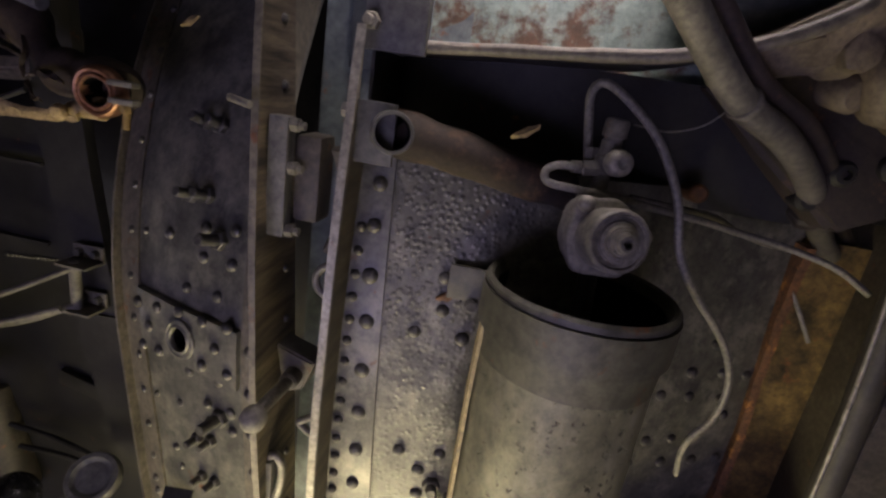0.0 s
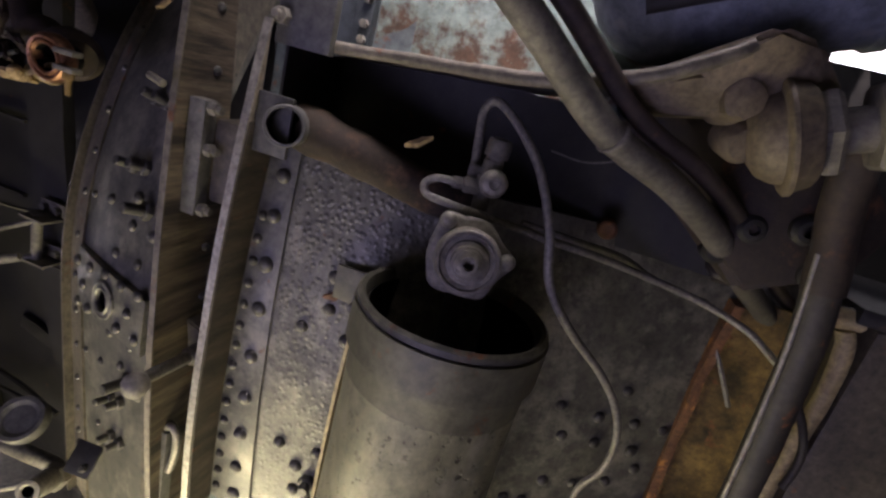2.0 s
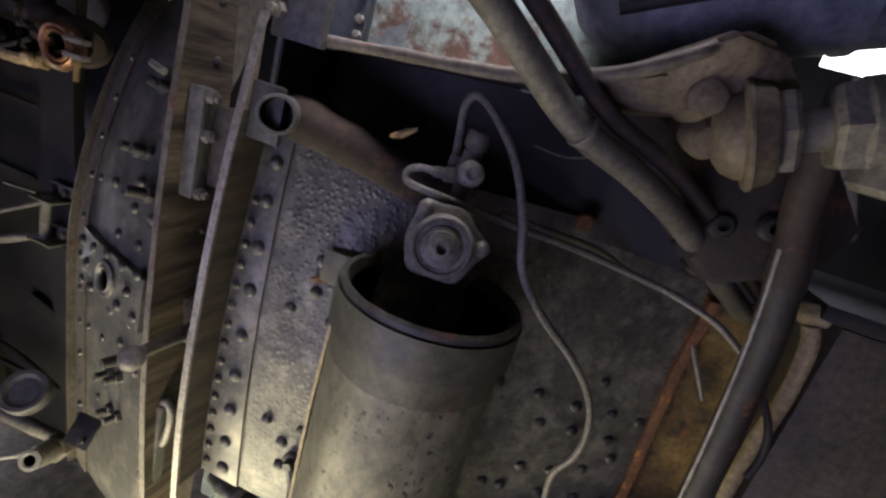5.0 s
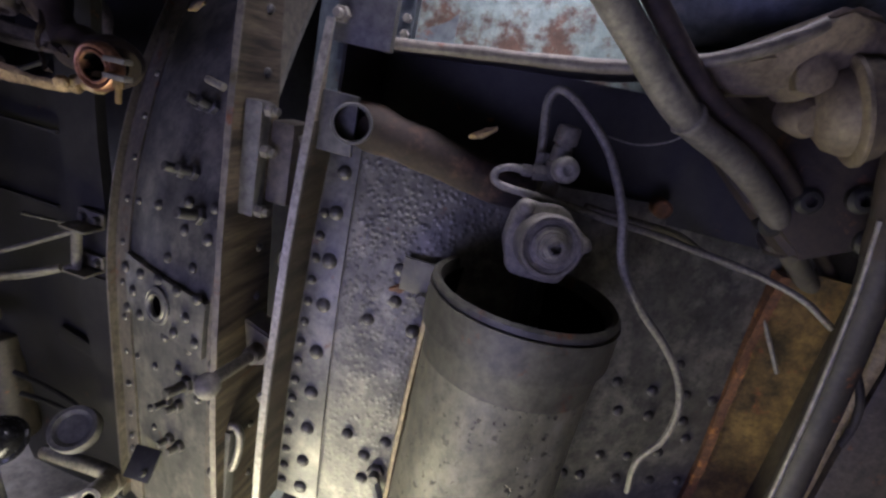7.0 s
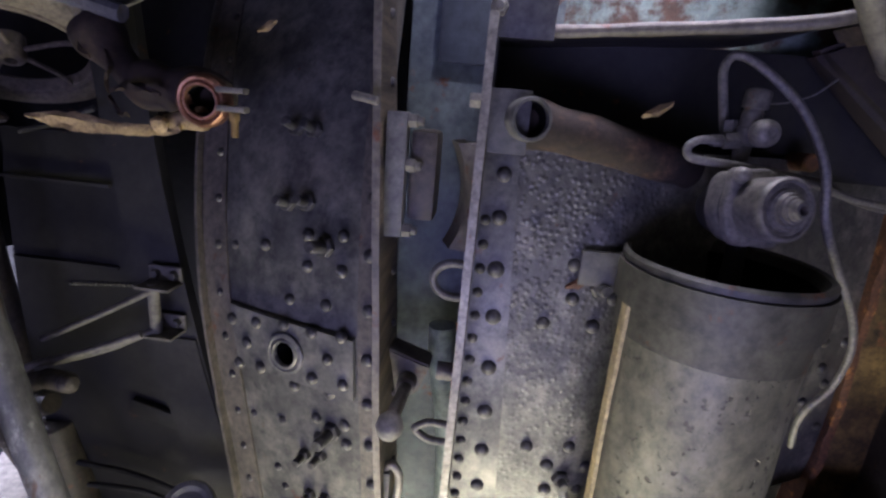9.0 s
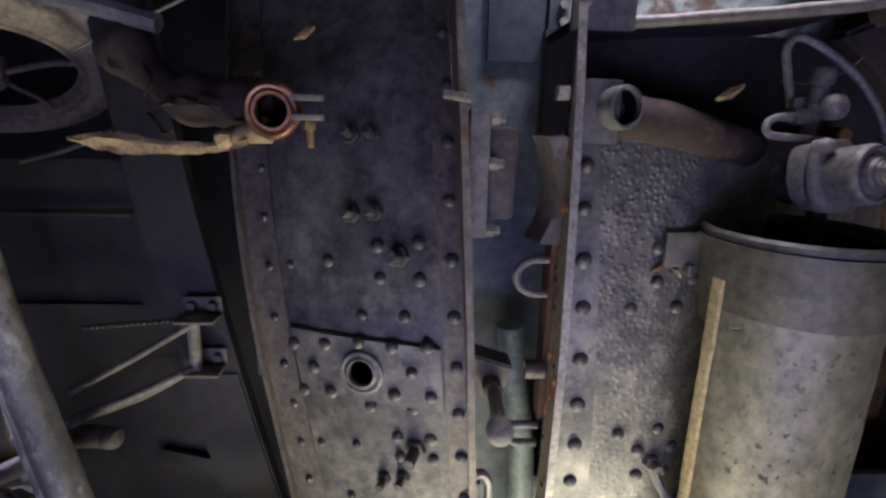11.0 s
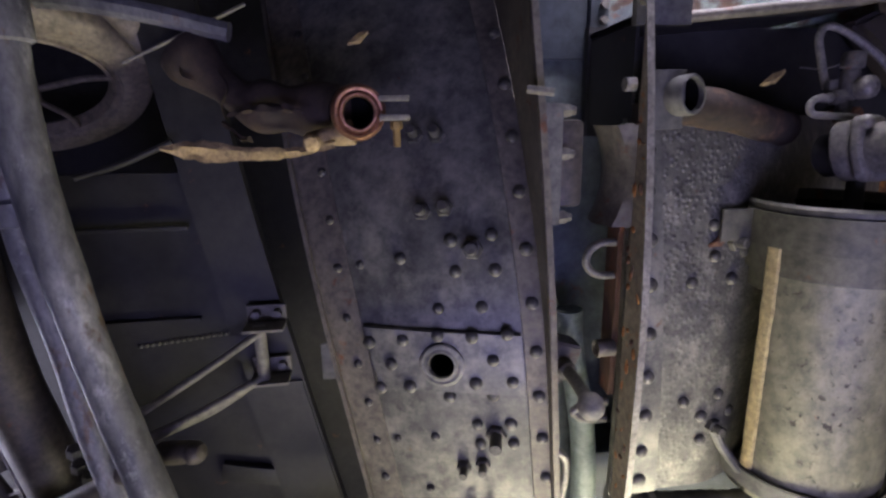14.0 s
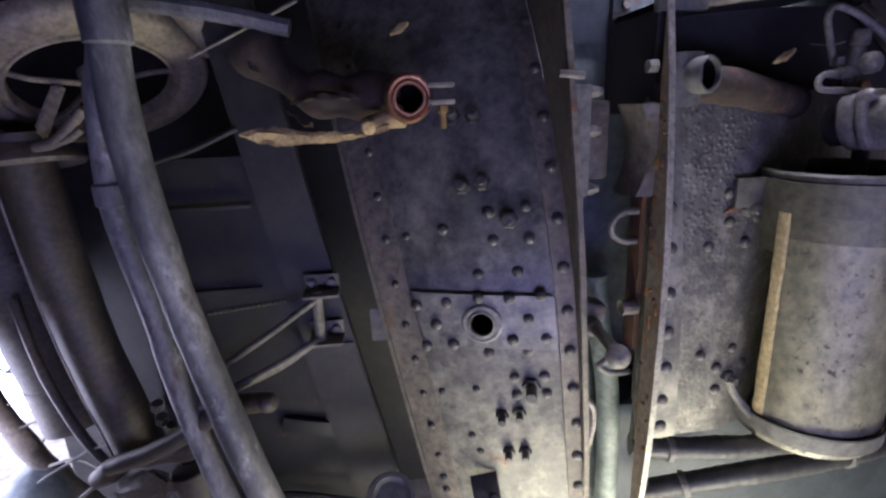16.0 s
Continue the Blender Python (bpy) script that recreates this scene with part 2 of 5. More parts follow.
def part(name, bm, material, parent=None, label="", smooth=True):
    me = bpy.data.meshes.new(name)
    bmesh.ops.recalc_face_normals(bm, faces=bm.faces)
    bm.to_mesh(me)
    bm.free()
    me.materials.append(material)
    if smooth:
        for p in me.polygons:
            p.use_smooth = True
        me.set_sharp_from_angle(angle=radians(38))
    ob = new(name, me)
    ob.parent = parent
    if label:
        ob["label"] = label
    return ob


def thing(name, label, category, group="", kind="", at=(0, 0, 0)):
    ob = new(name)
    ob.empty_display_size = 0.05
    return tagged(ob, label, category, group, kind)


def box(bm, x0, x1, y0, y1, z0, z1, bevel=0.0, m=None):
    b = bmesh.new()
    bmesh.ops.create_cube(b, size=1)
    for v in b.verts:
        v.co = Vector(((x0 + x1) / 2 + v.co.x * (x1 - x0), (y0 + y1) / 2 + v.co.y * (y1 - y0), (z0 + z1) / 2 + v.co.z * (z1 - z0)))
    if bevel:
        bmesh.ops.bevel(b, geom=b.edges[:], offset=bevel, segments=2, affect="EDGES", profile=0.6)
    add(bm, b, m)


def add(bm, b, m=None):
    if m is not None:
        b.transform(m)
    me = bpy.data.meshes.new("tmp")
    b.to_mesh(me)
    b.free()
    bm.from_mesh(me)
    bpy.data.meshes.remove(me)


def lathe(bm, profile, p0=(0, 0, 0), axis=(0, 0, 1), seg=28, wobble=0.0, caps=True):
    """Turns (radius, height) pairs round an axis from p0."""
    q = Vector(axis).normalized().to_track_quat("Z", "Y")
    p0 = Vector(p0)
    rings = []
    for r, h in profile:
        ring = []
        for i in range(seg):
            a = 2 * math.pi * i / seg
            k = 1 + wobble * noise.noise((math.cos(a) * 2 + p0.x, math.sin(a) * 2, h * 20))
            ring.append(bm.verts.new(p0 + q @ Vector((r * k * math.cos(a), r * k * math.sin(a), h))))
        rings.append(ring)
    for a, b in zip(rings, rings[1:]):
        for i in range(seg):
            bm.faces.new((a[i], a[(i + 1) % seg], b[(i + 1) % seg], b[i]))
    for ring in (rings[0], rings[-1]):
        if caps and profile[rings.index(ring)][0] > 1e-5:
            bm.faces.new(ring)


def rod(bm, a, b, r, seg=16, r2=None, bev=0.0):
    a, b = Vector(a), Vector(b)
    h = (b - a).length
    r2 = r if r2 is None else r2
    prof = [(r, 0), (r2, h)] if not bev else [(r - bev, 0), (r, bev), (r2, h - bev), (r2 - bev, h)]
    lathe(bm, prof, a, b - a, seg)


def hexnut(bm, a, b, r, bev=0.12, hole=0.0):
    a, b = Vector(a), Vector(b)
    h, c = (b - a).length, r * bev
    prof = [(r - c, 0), (r, c), (r, h - c), (r - c, h)]
    if hole:
        prof += [(hole, h), (hole, h * 0.3)]
    lathe(bm, prof, a, b - a, 6)


def spline(points, n=10):
    pts = [Vector(p) for p in points]
    pts = [2 * pts[0] - pts[1]] + pts + [2 * pts[-1] - pts[-2]]
    out = []
    for i in range(1, len(pts) - 2):
        a, b, c, d = pts[i - 1:i + 3]
        for k in range(n):
            t = k / n
            out.append(0.5 * (2 * b + (c - a) * t + (2 * a - 5 * b + 4 * c - d) * t * t + (3 * b - a - 3 * c + d) * t ** 3))
    out.append(pts[-2])
    return out


def tube(bm, points, r, seg=14, n=10, lumps=0.0, ridges=0.0, pitch=0.02):
    """A round tube along a smooth line, with closed ends."""
    line = spline(points, n)
    up = Vector((0.13, 0.2, 0.97))
    rings, s = [], 0.0
    for i, p in enumerate(line):
        d = (line[min(i + 1, len(line) - 1)] - line[max(i - 1, 0)]).normalized()
        s += (p - line[i - 1]).length if i else 0
        side = d.cross(up).normalized()
        up = side.cross(d).normalized()
        k = r * (1 + lumps * noise.noise(p * 14)) + ridges * math.sin(2 * math.pi * s / pitch)
        rings.append([bm.verts.new(p + k * (math.cos(2 * math.pi * j / seg) * side + math.sin(2 * math.pi * j / seg) * up)) for j in range(seg)])
    for a, b in zip(rings, rings[1:]):
        for j in range(seg):
            bm.faces.new((a[j], a[(j + 1) % seg], b[(j + 1) % seg], b[j]))
    bm.faces.new(rings[0])
    bm.faces.new(rings[-1])


def sheet(bm, f, xl, xr, z0, z1, nx, nz, thick, rough=0.0, hole=None):
    """A bent plate: front y = f(x, z) between xl(z) and xr(z), with thickness behind."""
    front, back = [], []
    for j in range(nz + 1):
        z = z0 + (z1 - z0) * j / nz
        fr, bk = [], []
        for i in range(nx + 1):
            x = xl(z) + (xr(z) - xl(z)) * i / nx
            y = f(x, z)
            fr.append(bm.verts.new((x, y + rough * noise.noise((x * 9, y, z * 9)), z)))
            bk.append(bm.verts.new((x, y + thick, z)))
        front.append(fr)
        back.append(bk)
    for j in range(nz):
        for i in range(nx):
            mid = (front[j][i].co + front[j + 1][i + 1].co) / 2
            if hole and math.hypot(mid.x - hole[0], mid.z - hole[1]) < hole[2]:
                continue
            bm.faces.new((front[j][i], front[j][i + 1], front[j + 1][i + 1], front[j + 1][i]))
            bm.faces.new((back[j][i + 1], back[j][i], back[j + 1][i], back[j + 1][i + 1]))
        for i in (0, nx):
            bm.faces.new((front[j][i], front[j + 1][i], back[j + 1][i], back[j][i]))
    for i in range(nx):
        for j in (0, nz):
            bm.faces.new((front[j][i], back[j][i], back[j][i + 1], front[j][i + 1]))


def hull(bm, pts, bevel=0.006):
    b = bmesh.new()
    for p in pts:
        b.verts.new(p)
    res = bmesh.ops.convex_hull(b, input=b.verts[:])
    bmesh.ops.dissolve_limit(b, angle_limit=radians(2), verts=b.verts[:], edges=b.edges[:])
    bmesh.ops.bevel(b, geom=b.edges[:], offset=bevel, segments=2, affect="EDGES")
    add(bm, b)


def line(a, b):
    """x as a straight function of z through two (x, z) pairs."""
    return lambda z: a[0] + (b[0] - a[0]) * (z - a[1]) / (b[1] - a[1])


# the bent shell: right and left plates
def bend(x):
    return 0.48 * (math.sqrt(x * x + 0.0036) - 0.06) if x > 0 else 0.0


def right_y(x, z):
    return 0.943 + 0.15 * (z - 0.95) ** 2 + bend(x)


def left_y(x, z):
    u = x + 0.5
    return 0.98 - 0.28 * u + (0.45 * u * u if u < 0 else 0.0) + (0.45 * (z - 0.95) ** 2 if z > 0.95 else 0.0)


def normal_of(f, x, z, e=0.004):
    return Vector(((f(x + e, z) - f(x - e, z)) / (2 * e), -1, (f(x, z + e) - f(x, z - e)) / (2 * e))).normalized()


def rivet_mesh(name, r, h):
    bm = bmesh.new()
    prof = [(r * 1.02, -0.003), (r, 0.0), (r * 0.96, h * 0.35), (r * 0.8, h * 0.68), (r * 0.5, h * 0.92), (0.00001, h)]
    lathe(bm, prof, seg=14, wobble=0.05)
    me = bpy.data.meshes.new(name)
    bmesh.ops.recalc_face_normals(bm, faces=bm.faces)
    bm.to_mesh(me)
    bm.free()
    for p in me.polygons:
        p.use_smooth = True
    me.materials.append(M_RIVET)
    return me


RIVET = rivet_mesh("rivet", 0.0125, 0.010)
BIG_RIVET = rivet_mesh("rivet", 0.0145, 0.0115)
SMALL_RIVET = rivet_mesh("rivet", 0.0092, 0.008)


def rivets(parent, places, f, mesh, off=0.0, name="rivet"):
    for x, z in places:
        o = new(name, mesh)
        n = normal_of(f, x, z)
        q = n.to_track_quat("Z", "Y")
        s = random.uniform(0.92, 1.08)
        o.matrix_world = Matrix.LocRotScale(Vector((x, f(x, z), z)) + n * off, q, (s, s, random.uniform(0.85, 1.1)))
        o.parent = parent


def studs(parent, places, f, length=0.03, r=0.008):
    for x, z in places:
        bm = bmesh.new()
        n = normal_of(f, x, z)
        p = Vector((x, f(x, z), z))
        hexnut(bm, p - n * 0.002, p + n * 0.013, r * 1.75)
        rod(bm, p, p + n * length, r, 12, bev=0.0015)
        part("stud", bm, M_RIVET, parent)


# ---- the setting ----
bm = bmesh.new()
box(bm, -60, 60, -60, 60, -0.3, 0.0)
tagged(part("ground", bm, M_GROUND), "pale dusty gravel ground under the machine", "ground", kind="structure")
# Unseen ceiling and walls, added to hold back the sky light.
bm = bmesh.new()
box(bm, -1.9, 1.7, -1.3, 0.98, 2.3, 2.36)
box(bm, -1.9, -0.25, 0.98, 1.72, 2.3, 2.36)
box(bm, 0.72, 1.7, 0.98, 1.72, 2.3, 2.36)
tagged(part("ceiling", bm, M_DARK), "unseen dark deck added overhead to block the sky", "ceiling", kind="structure")
bm = bmesh.new()
box(bm, -1.9, 1.7, -1.36, -1.3, 0.9, 2.36)
tagged(part("wall_south", bm, M_WALL), "unseen wall added behind the view, open low down", "wall", kind="structure")
bm = bmesh.new()
box(bm, 1.7, 1.76, -1.36, 1.7, 0.0, 2.36)
tagged(part("wall_east", bm, M_WALL), "unseen side wall added to close off the light", "wall", kind="structure")
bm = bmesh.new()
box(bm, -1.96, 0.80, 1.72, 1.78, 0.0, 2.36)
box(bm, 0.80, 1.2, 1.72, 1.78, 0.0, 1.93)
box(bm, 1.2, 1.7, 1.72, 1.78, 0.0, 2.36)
tagged(part("wall_north", bm, M_DARK), "dark back wall added behind the plates to keep the sky out", "wall", kind="structure")
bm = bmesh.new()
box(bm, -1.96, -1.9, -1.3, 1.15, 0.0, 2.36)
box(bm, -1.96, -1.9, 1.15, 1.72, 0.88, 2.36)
tagged(part("wall_west", bm, M_DARK), "dark side wall added to leave only a daylit gap", "wall", kind="structure")
# Emissive panels stand in for the overexposed daylight outside.
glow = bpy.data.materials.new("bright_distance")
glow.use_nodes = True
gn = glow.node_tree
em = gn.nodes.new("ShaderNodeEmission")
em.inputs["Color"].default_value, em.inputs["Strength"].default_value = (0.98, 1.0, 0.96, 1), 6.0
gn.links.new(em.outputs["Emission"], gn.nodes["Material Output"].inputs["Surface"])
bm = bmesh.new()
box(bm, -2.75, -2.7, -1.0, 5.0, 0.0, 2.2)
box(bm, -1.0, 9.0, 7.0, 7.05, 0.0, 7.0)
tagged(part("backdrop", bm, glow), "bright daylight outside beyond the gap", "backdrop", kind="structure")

# ---- left riveted plate ----
strip_out = line((-0.8175, 1.3924), (-0.6879, 0.7021))
strip_in = line((-0.7387, 1.3949), (-0.6205, 0.7164))
right_in = line((-0.3981, 1.3004), (-0.3576, 0.7654))
flange_l = line((-0.353, 1.36), (-0.314, 0.70))

plate = thing("riveted_plate", "grey riveted steel plate with a bolted patch and dusty stains", "plate")
bm = bmesh.new()
sheet(bm, left_y, lambda z: strip_out(z) + 0.004, lambda z: flange_l(z) - 0.006, 0.42, 1.95, 42, 140, 0.014, 0.0025, (-0.5302, 1.018, 0.036))
part("panel", bm, M_PLATE, plate)
bm = bmesh.new()
sheet(bm, lambda x, z: left_y(x, z) - 0.007, strip_out, strip_in, 0.42, 1.95, 3, 60, 0.0068, 0.001)
part("angle_strip", bm, M_STRIP, plate, "rust-streaked angle iron strip")
bm = bmesh.new()
sheet(bm, lambda x, z: left_y(x, z) - 0.030, lambda z: strip_out(z) - 0.004, lambda z: strip_out(z) + 0.004, 0.42, 1.95, 1, 60, 0.06)
part("angle_lip", bm, M_STRIP, plate)
bm = bmesh.new()
sheet(bm, lambda x, z: left_y(x, z) - 0.006, right_in, lambda z: flange_l(z) - 0.0065, 0.42, 1.95, 3, 60, 0.0058, 0.001)
part("angle_strip", bm, M_STRIP, plate)
bm = bmesh.new()
sheet(bm, lambda x, z: left_y(x, z) - 0.015, line((-0.6782, 1.0691), (-0.6521, 0.9474)), line((-0.3882, 1.0934), (-0.3813, 0.9833)), 0.962, 1.083, 34, 14, 0.0148, 0.0015, (-0.5302, 1.018, 0.036))
patch = part("patch_plate", bm, M_PLATE, plate, "bolted rectangular patch plate with a round hole")
hole_n = normal_of(left_y, -0.5302, 1.018)
hole_p = Vector((-0.5302, left_y(-0.5302, 1.018), 1.018)) + hole_n * 0.0175
bm = bmesh.new()
lathe(bm, [(0.044, -0.003), (0.0435, 0.001), (0.041, 0.0025), (0.037, 0.0022), (0.0355, 0.0005), (0.031, 0.0005), (0.029, 0.003), (0.0265, 0.0035), (0.0245, 0.001), (0.024, -0.006)], hole_p, hole_n, 36, caps=False)
part("collar", bm, M_PLATE, patch)
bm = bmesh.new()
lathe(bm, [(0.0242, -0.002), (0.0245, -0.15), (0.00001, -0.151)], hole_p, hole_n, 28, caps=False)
part("bore", bm, M_SHADEBLACK, patch, "open bore coloured near black for its shade")
rivets(plate, [(-0.666, 1.0516), (-0.602, 1.0614), (-0.5363, 1.0755), (-0.4732, 1.0756), (-0.409, 1.0835), (-0.6257, 1.0114), (-0.435, 1.0322), (-0.6476, 0.9585), (-0.5906, 0.9677), (-0.4671, 0.9833), (-0.3991, 0.9902)], left_y, RIVET, 0.014)
rivets(plate, [(-0.5066, 1.2539), (-0.431, 1.2657), (-0.5005, 1.1965), (-0.427, 1.2008), (-0.6029, 1.2176), (-0.5352, 1.1243), (-0.4541, 1.1307), (-0.5179, 0.9437), (-0.435, 0.9531), (-0.4651, 0.8858), (-0.4011, 0.8913), (-0.4591, 0.842), (-0.3951, 0.8479)], left_y, RIVET)
rivets(plate, [(-0.6822, 1.201), (-0.5477, 0.8507), (-0.6238, 0.8366), (-0.5602, 0.7261), (-0.5415, 0.6828)], left_y, SMALL_RIVET)
rivets(plate, [(-0.7493, 1.3776), (-0.7367, 1.2847), (-0.7243, 1.1922), (-0.7121, 1.0937), (-0.6943, 1.0004), (-0.6778, 0.9161), (-0.6643, 0.8296), (-0.651, 0.7437), (-0.6368, 0.6615), (-0.6281, 0.6013), (-0.6227, 0.5664), (-0.7634, 1.4743), (-0.7804, 1.5708), (-0.7966, 1.6687)], left_y, SMALL_RIVET, 0.006)
rivets(plate, [(-0.3902, 1.6445), (-0.3822, 1.5428), (-0.3793, 1.4432), (-0.3753, 1.3427), (-0.3694, 1.2403), (-0.363, 1.1412), (-0.3566, 1.0492), (-0.3503, 0.9594), (-0.3424, 0.8687), (-0.3331, 0.7794), (-0.3282, 0.6937), (-0.3224, 0.6103)], lambda x, z: left_y(x, z), RIVET, 0.005)
studs(plate, [(-0.562, 1.4484), (-0.5208, 1.4486), (-0.5568, 1.3072), (-0.5142, 1.3143)], left_y, 0.042, 0.0105)
studs(plate, [(-0.4914, 0.7871), (-0.4541, 0.7972), (-0.4772, 0.6906), (-0.441, 0.694)], left_y, 0.036, 0.0085)
studs(plate, [(-0.4661, 1.2388), (-0.429, 0.8673)], left_y, 0.055, 0.012)
bm = bmesh.new()
box(bm, -0.0325, 0.0325, -0.074, 0, -0.003, 0.003, 0.001, pose(-0.540, 0.977, 0.632, 52, 0, 6))
tag = part("tag_plate", bm, M_BLACK, plate, "small black bent metal tag")
bm = bmesh.new()
hexnut(bm, (-0.522, 0.941, 0.590), (-0.522, 0.934, 0.596), 0.008)
part("bolt", bm, M_RIVET, tag)

# outstanding flange of the left plate
fl = thing("flange", "tall streaked brown steel flange with a bare edge", "flange")
bm = bmesh.new()


def vertical_leg(bm, xf, yfront, yback, z0, z1, t, n=60):
    prev = None
    for j in range(n + 1):
        z = z0 + (z1 - z0) * j / n
        x, w = xf(z), 0.0015 * noise.noise((1.3, z * 7, 2.0))
        ring = [bm.verts.new(c) for c in ((x - t / 2 + w, yfront(z), z), (x + t / 2 + w, yfront(z) + 0.001, z), (x + t / 2, yback(z), z), (x - t / 2, yback(z), z))]
        if prev:
            for i in range(4):
                bm.faces.new((prev[i], prev[(i + 1) % 4], ring[(i + 1) % 4], ring[i]))
        else:
            bm.faces.new(ring)
        prev = ring
    bm.faces.new(prev)


front_l = lambda z: 0.908 + 0.10 * (z - 0.95) ** 2
vertical_leg(bm, flange_l, front_l, lambda z: 1.075, 0.42, 1.95, 0.010)
part("leg", bm, M_FLANGE, fl)
bm = bmesh.new()
vertical_leg(bm, lambda z: flange_l(z) - 0.0062, lambda z: front_l(z) + 0.004, lambda z: left_y(flange_l(z), z) - 0.008, 0.42, 1.95, 0.002)
part("side_face", bm, M_STRIP, fl, "worn grey outer face")
bm = bmesh.new()
vertical_leg(bm, flange_l, lambda z: front_l(z) - 0.004, lambda z: front_l(z) - 0.0002, 0.42, 1.95, 0.0125)
part("edge", bm, M_STRIP, fl, "bare scuffed steel edge")
for z in (0.62, 0.76, 0.93, 1.09, 1.2, 1.55, 1.66):
    o = new("rivet", SMALL_RIVET)
    o.matrix_world = Matrix.LocRotScale((flange_l(z) + 0.005, 1.03, z), Vector((1, 0, 0)).to_track_quat("Z", "Y"), None)
    o.parent = fl

# ---- right riveted plate ----
plate2 = thing("riveted_plate", "blistered grey riveted steel plate with dusty light patches", "plate")
bm = bmesh.new()
sheet(bm, right_y, lambda z: -0.186, lambda z: 0.70, 0.70, 1.475, 60, 60, 0.014, 0.003)
part("panel", bm, M_PIMPLE, plate2)
bm = bmesh.new()
sheet(bm, lambda x, z: right_y(x, z) - 0.006, lambda z: -0.1825, line((-0.122, 1.43), (-0.087, 0.75)), 0.70, 1.475, 4, 60, 0.0058, 0.0012)
part("seam_strip", bm, M_PLATE, plate2)
rivets(plate2, [(-0.146, 1.415), (-0.146, 1.342), (-0.141, 1.252), (-0.136, 1.166), (-0.133, 1.068), (-0.13, 0.977), (-0.127, 0.892), (-0.127, 0.807), (-0.125, 0.735)],
       right_y, BIG_RIVET, 0.005)
rivets(plate2, [(-0.047, 1.164), (0.04, 1.166), (-0.008, 1.275), (0.024, 1.29), (-0.003, 1.214), (0.07, 1.217), (0.141, 1.149), (-0.043, 0.910), (0.036, 0.919),
                (0.0, 0.874), (0.075, 0.87), (0.004, 0.817), (0.066, 0.817)], right_y, RIVET)
rivets(plate2, [(0.359, 1.118), (0.443, 1.107), (0.466, 1.04), (0.524, 1.093), (0.535, 1.033), (0.6, 1.089), (0.617, 1.023), (0.664, 1.082), (0.463, 0.925), (0.526, 0.925),
                (0.59, 0.94), (0.398, 0.871), (0.436, 0.868), (0.519, 0.862), (0.598, 0.86), (0.664, 0.86), (0.56, 1.16), (0.64, 0.98)], right_y, RIVET)
for z in [0.735 + 0.043 * k for k in range(15)]:
    o = new("rivet", SMALL_RIVET)
    o.matrix_world = Matrix.LocRotScale((-0.168, right_y(-0.168, z) - 0.006, z), Vector((0.35, -1, 0)).to_track_quat("Z", "Y"), None)
    o.parent = plate2
studs(plate2, [(0.04, 1.238), (0.029, 0.847)], right_y, 0.03, 0.010)

fr = thing("flange", "tall rusted steel flange with a pale edge", "flange")
bm = bmesh.new()
flange_r = lambda z: -0.188
front_r = lambda z: 0.868 + 0.14 * (z - 1.0) ** 2
vertical_leg(bm, flange_r, front_r, lambda z: 0.928, 0.55, 1.66, 0.010)
part("leg", bm, M_FLECK, fr, "brown steel leg flecked with orange rust")
for k in range(30):
    z = 0.72 + 0.80 * random.random() ** 1.1
    w, hh = random.uniform(0.0012, 0.0058), random.uniform(0.002, 0.016)
    yy = random.uniform(front_r(z) + 0.008, 0.932)
    bm = bmesh.new()
    lathe(bm, [(w * 1.2, -0.001), (w, 0.0015), (w * 0.5, random.uniform(0.002, 0.004)), (0.00001, 0.0025)], (0, 0, 0), (0, 0, 1), 7, 0.8)
    o = part("rust_flake", bm, M_FLAKE if k % 3 else M_REDBROWN, fr)
    o.matrix_world = Matrix.LocRotScale((-0.1932, yy, z), Vector((-1, random.uniform(-0.3, 0.3), random.uniform(-0.3, 0.3))).to_track_quat("Z", "Y"), (1, hh / w * 0.6, 1))
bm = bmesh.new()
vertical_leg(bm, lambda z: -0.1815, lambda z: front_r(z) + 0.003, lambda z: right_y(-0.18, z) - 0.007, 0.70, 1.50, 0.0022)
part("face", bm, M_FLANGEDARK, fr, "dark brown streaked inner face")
bm = bmesh.new()
vertical_leg(bm, flange_r, lambda z: front_r(z) - 0.004, lambda z: front_r(z) - 0.0002, 0.55, 1.66, 0.0135)
part("edge", bm, M_EDGE, fr, "pale steel edge")

bm = bmesh.new()
vertical_leg(bm, lambda z: -0.190, lambda z: 0.962 + 0.006 * noise.noise((z * 30, 5, 0)), lambda z: 1.01, 0.93, 1.33, 0.012)
part("inner_leg", bm, M_REDBROWN, fr, "dark red-brown scaled inner leg")

# head plate and curved lip over the recess
head = thing("arched_lip", "bent steel lip arching over a dark recess", "steel lip")
bm = bmesh.new()
box(bm, -0.195, -0.095, 0.955, 0.972, 1.628, 1.95, 0.002)
part("head_plate", bm, M_DUCT, head)
bm = bmesh.new()
lip_line = [(-0.19, 0.97, 1.640), (-0.09, 0.98, 1.645), (0.035, 0.967, 1.655), (0.15, 0.935, 1.662), (0.25, 0.905, 1.671), (0.33, 0.895, 1.691), (0.392, 0.89, 1.714), (0.446, 0.895, 1.746), (0.47, 0.905, 1.765)]
tube(bm, lip_line, 0.010, 12, 8, 0.2)
part("rolled_edge", bm, M_STRIP, head, "worn rolled steel edge")
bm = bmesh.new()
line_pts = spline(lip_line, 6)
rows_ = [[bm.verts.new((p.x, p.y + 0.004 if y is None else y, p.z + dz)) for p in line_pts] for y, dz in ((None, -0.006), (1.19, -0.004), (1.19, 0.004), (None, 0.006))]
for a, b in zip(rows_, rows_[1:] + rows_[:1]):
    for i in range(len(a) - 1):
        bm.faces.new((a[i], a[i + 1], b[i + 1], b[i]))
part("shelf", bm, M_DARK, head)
bm = bmesh.new()
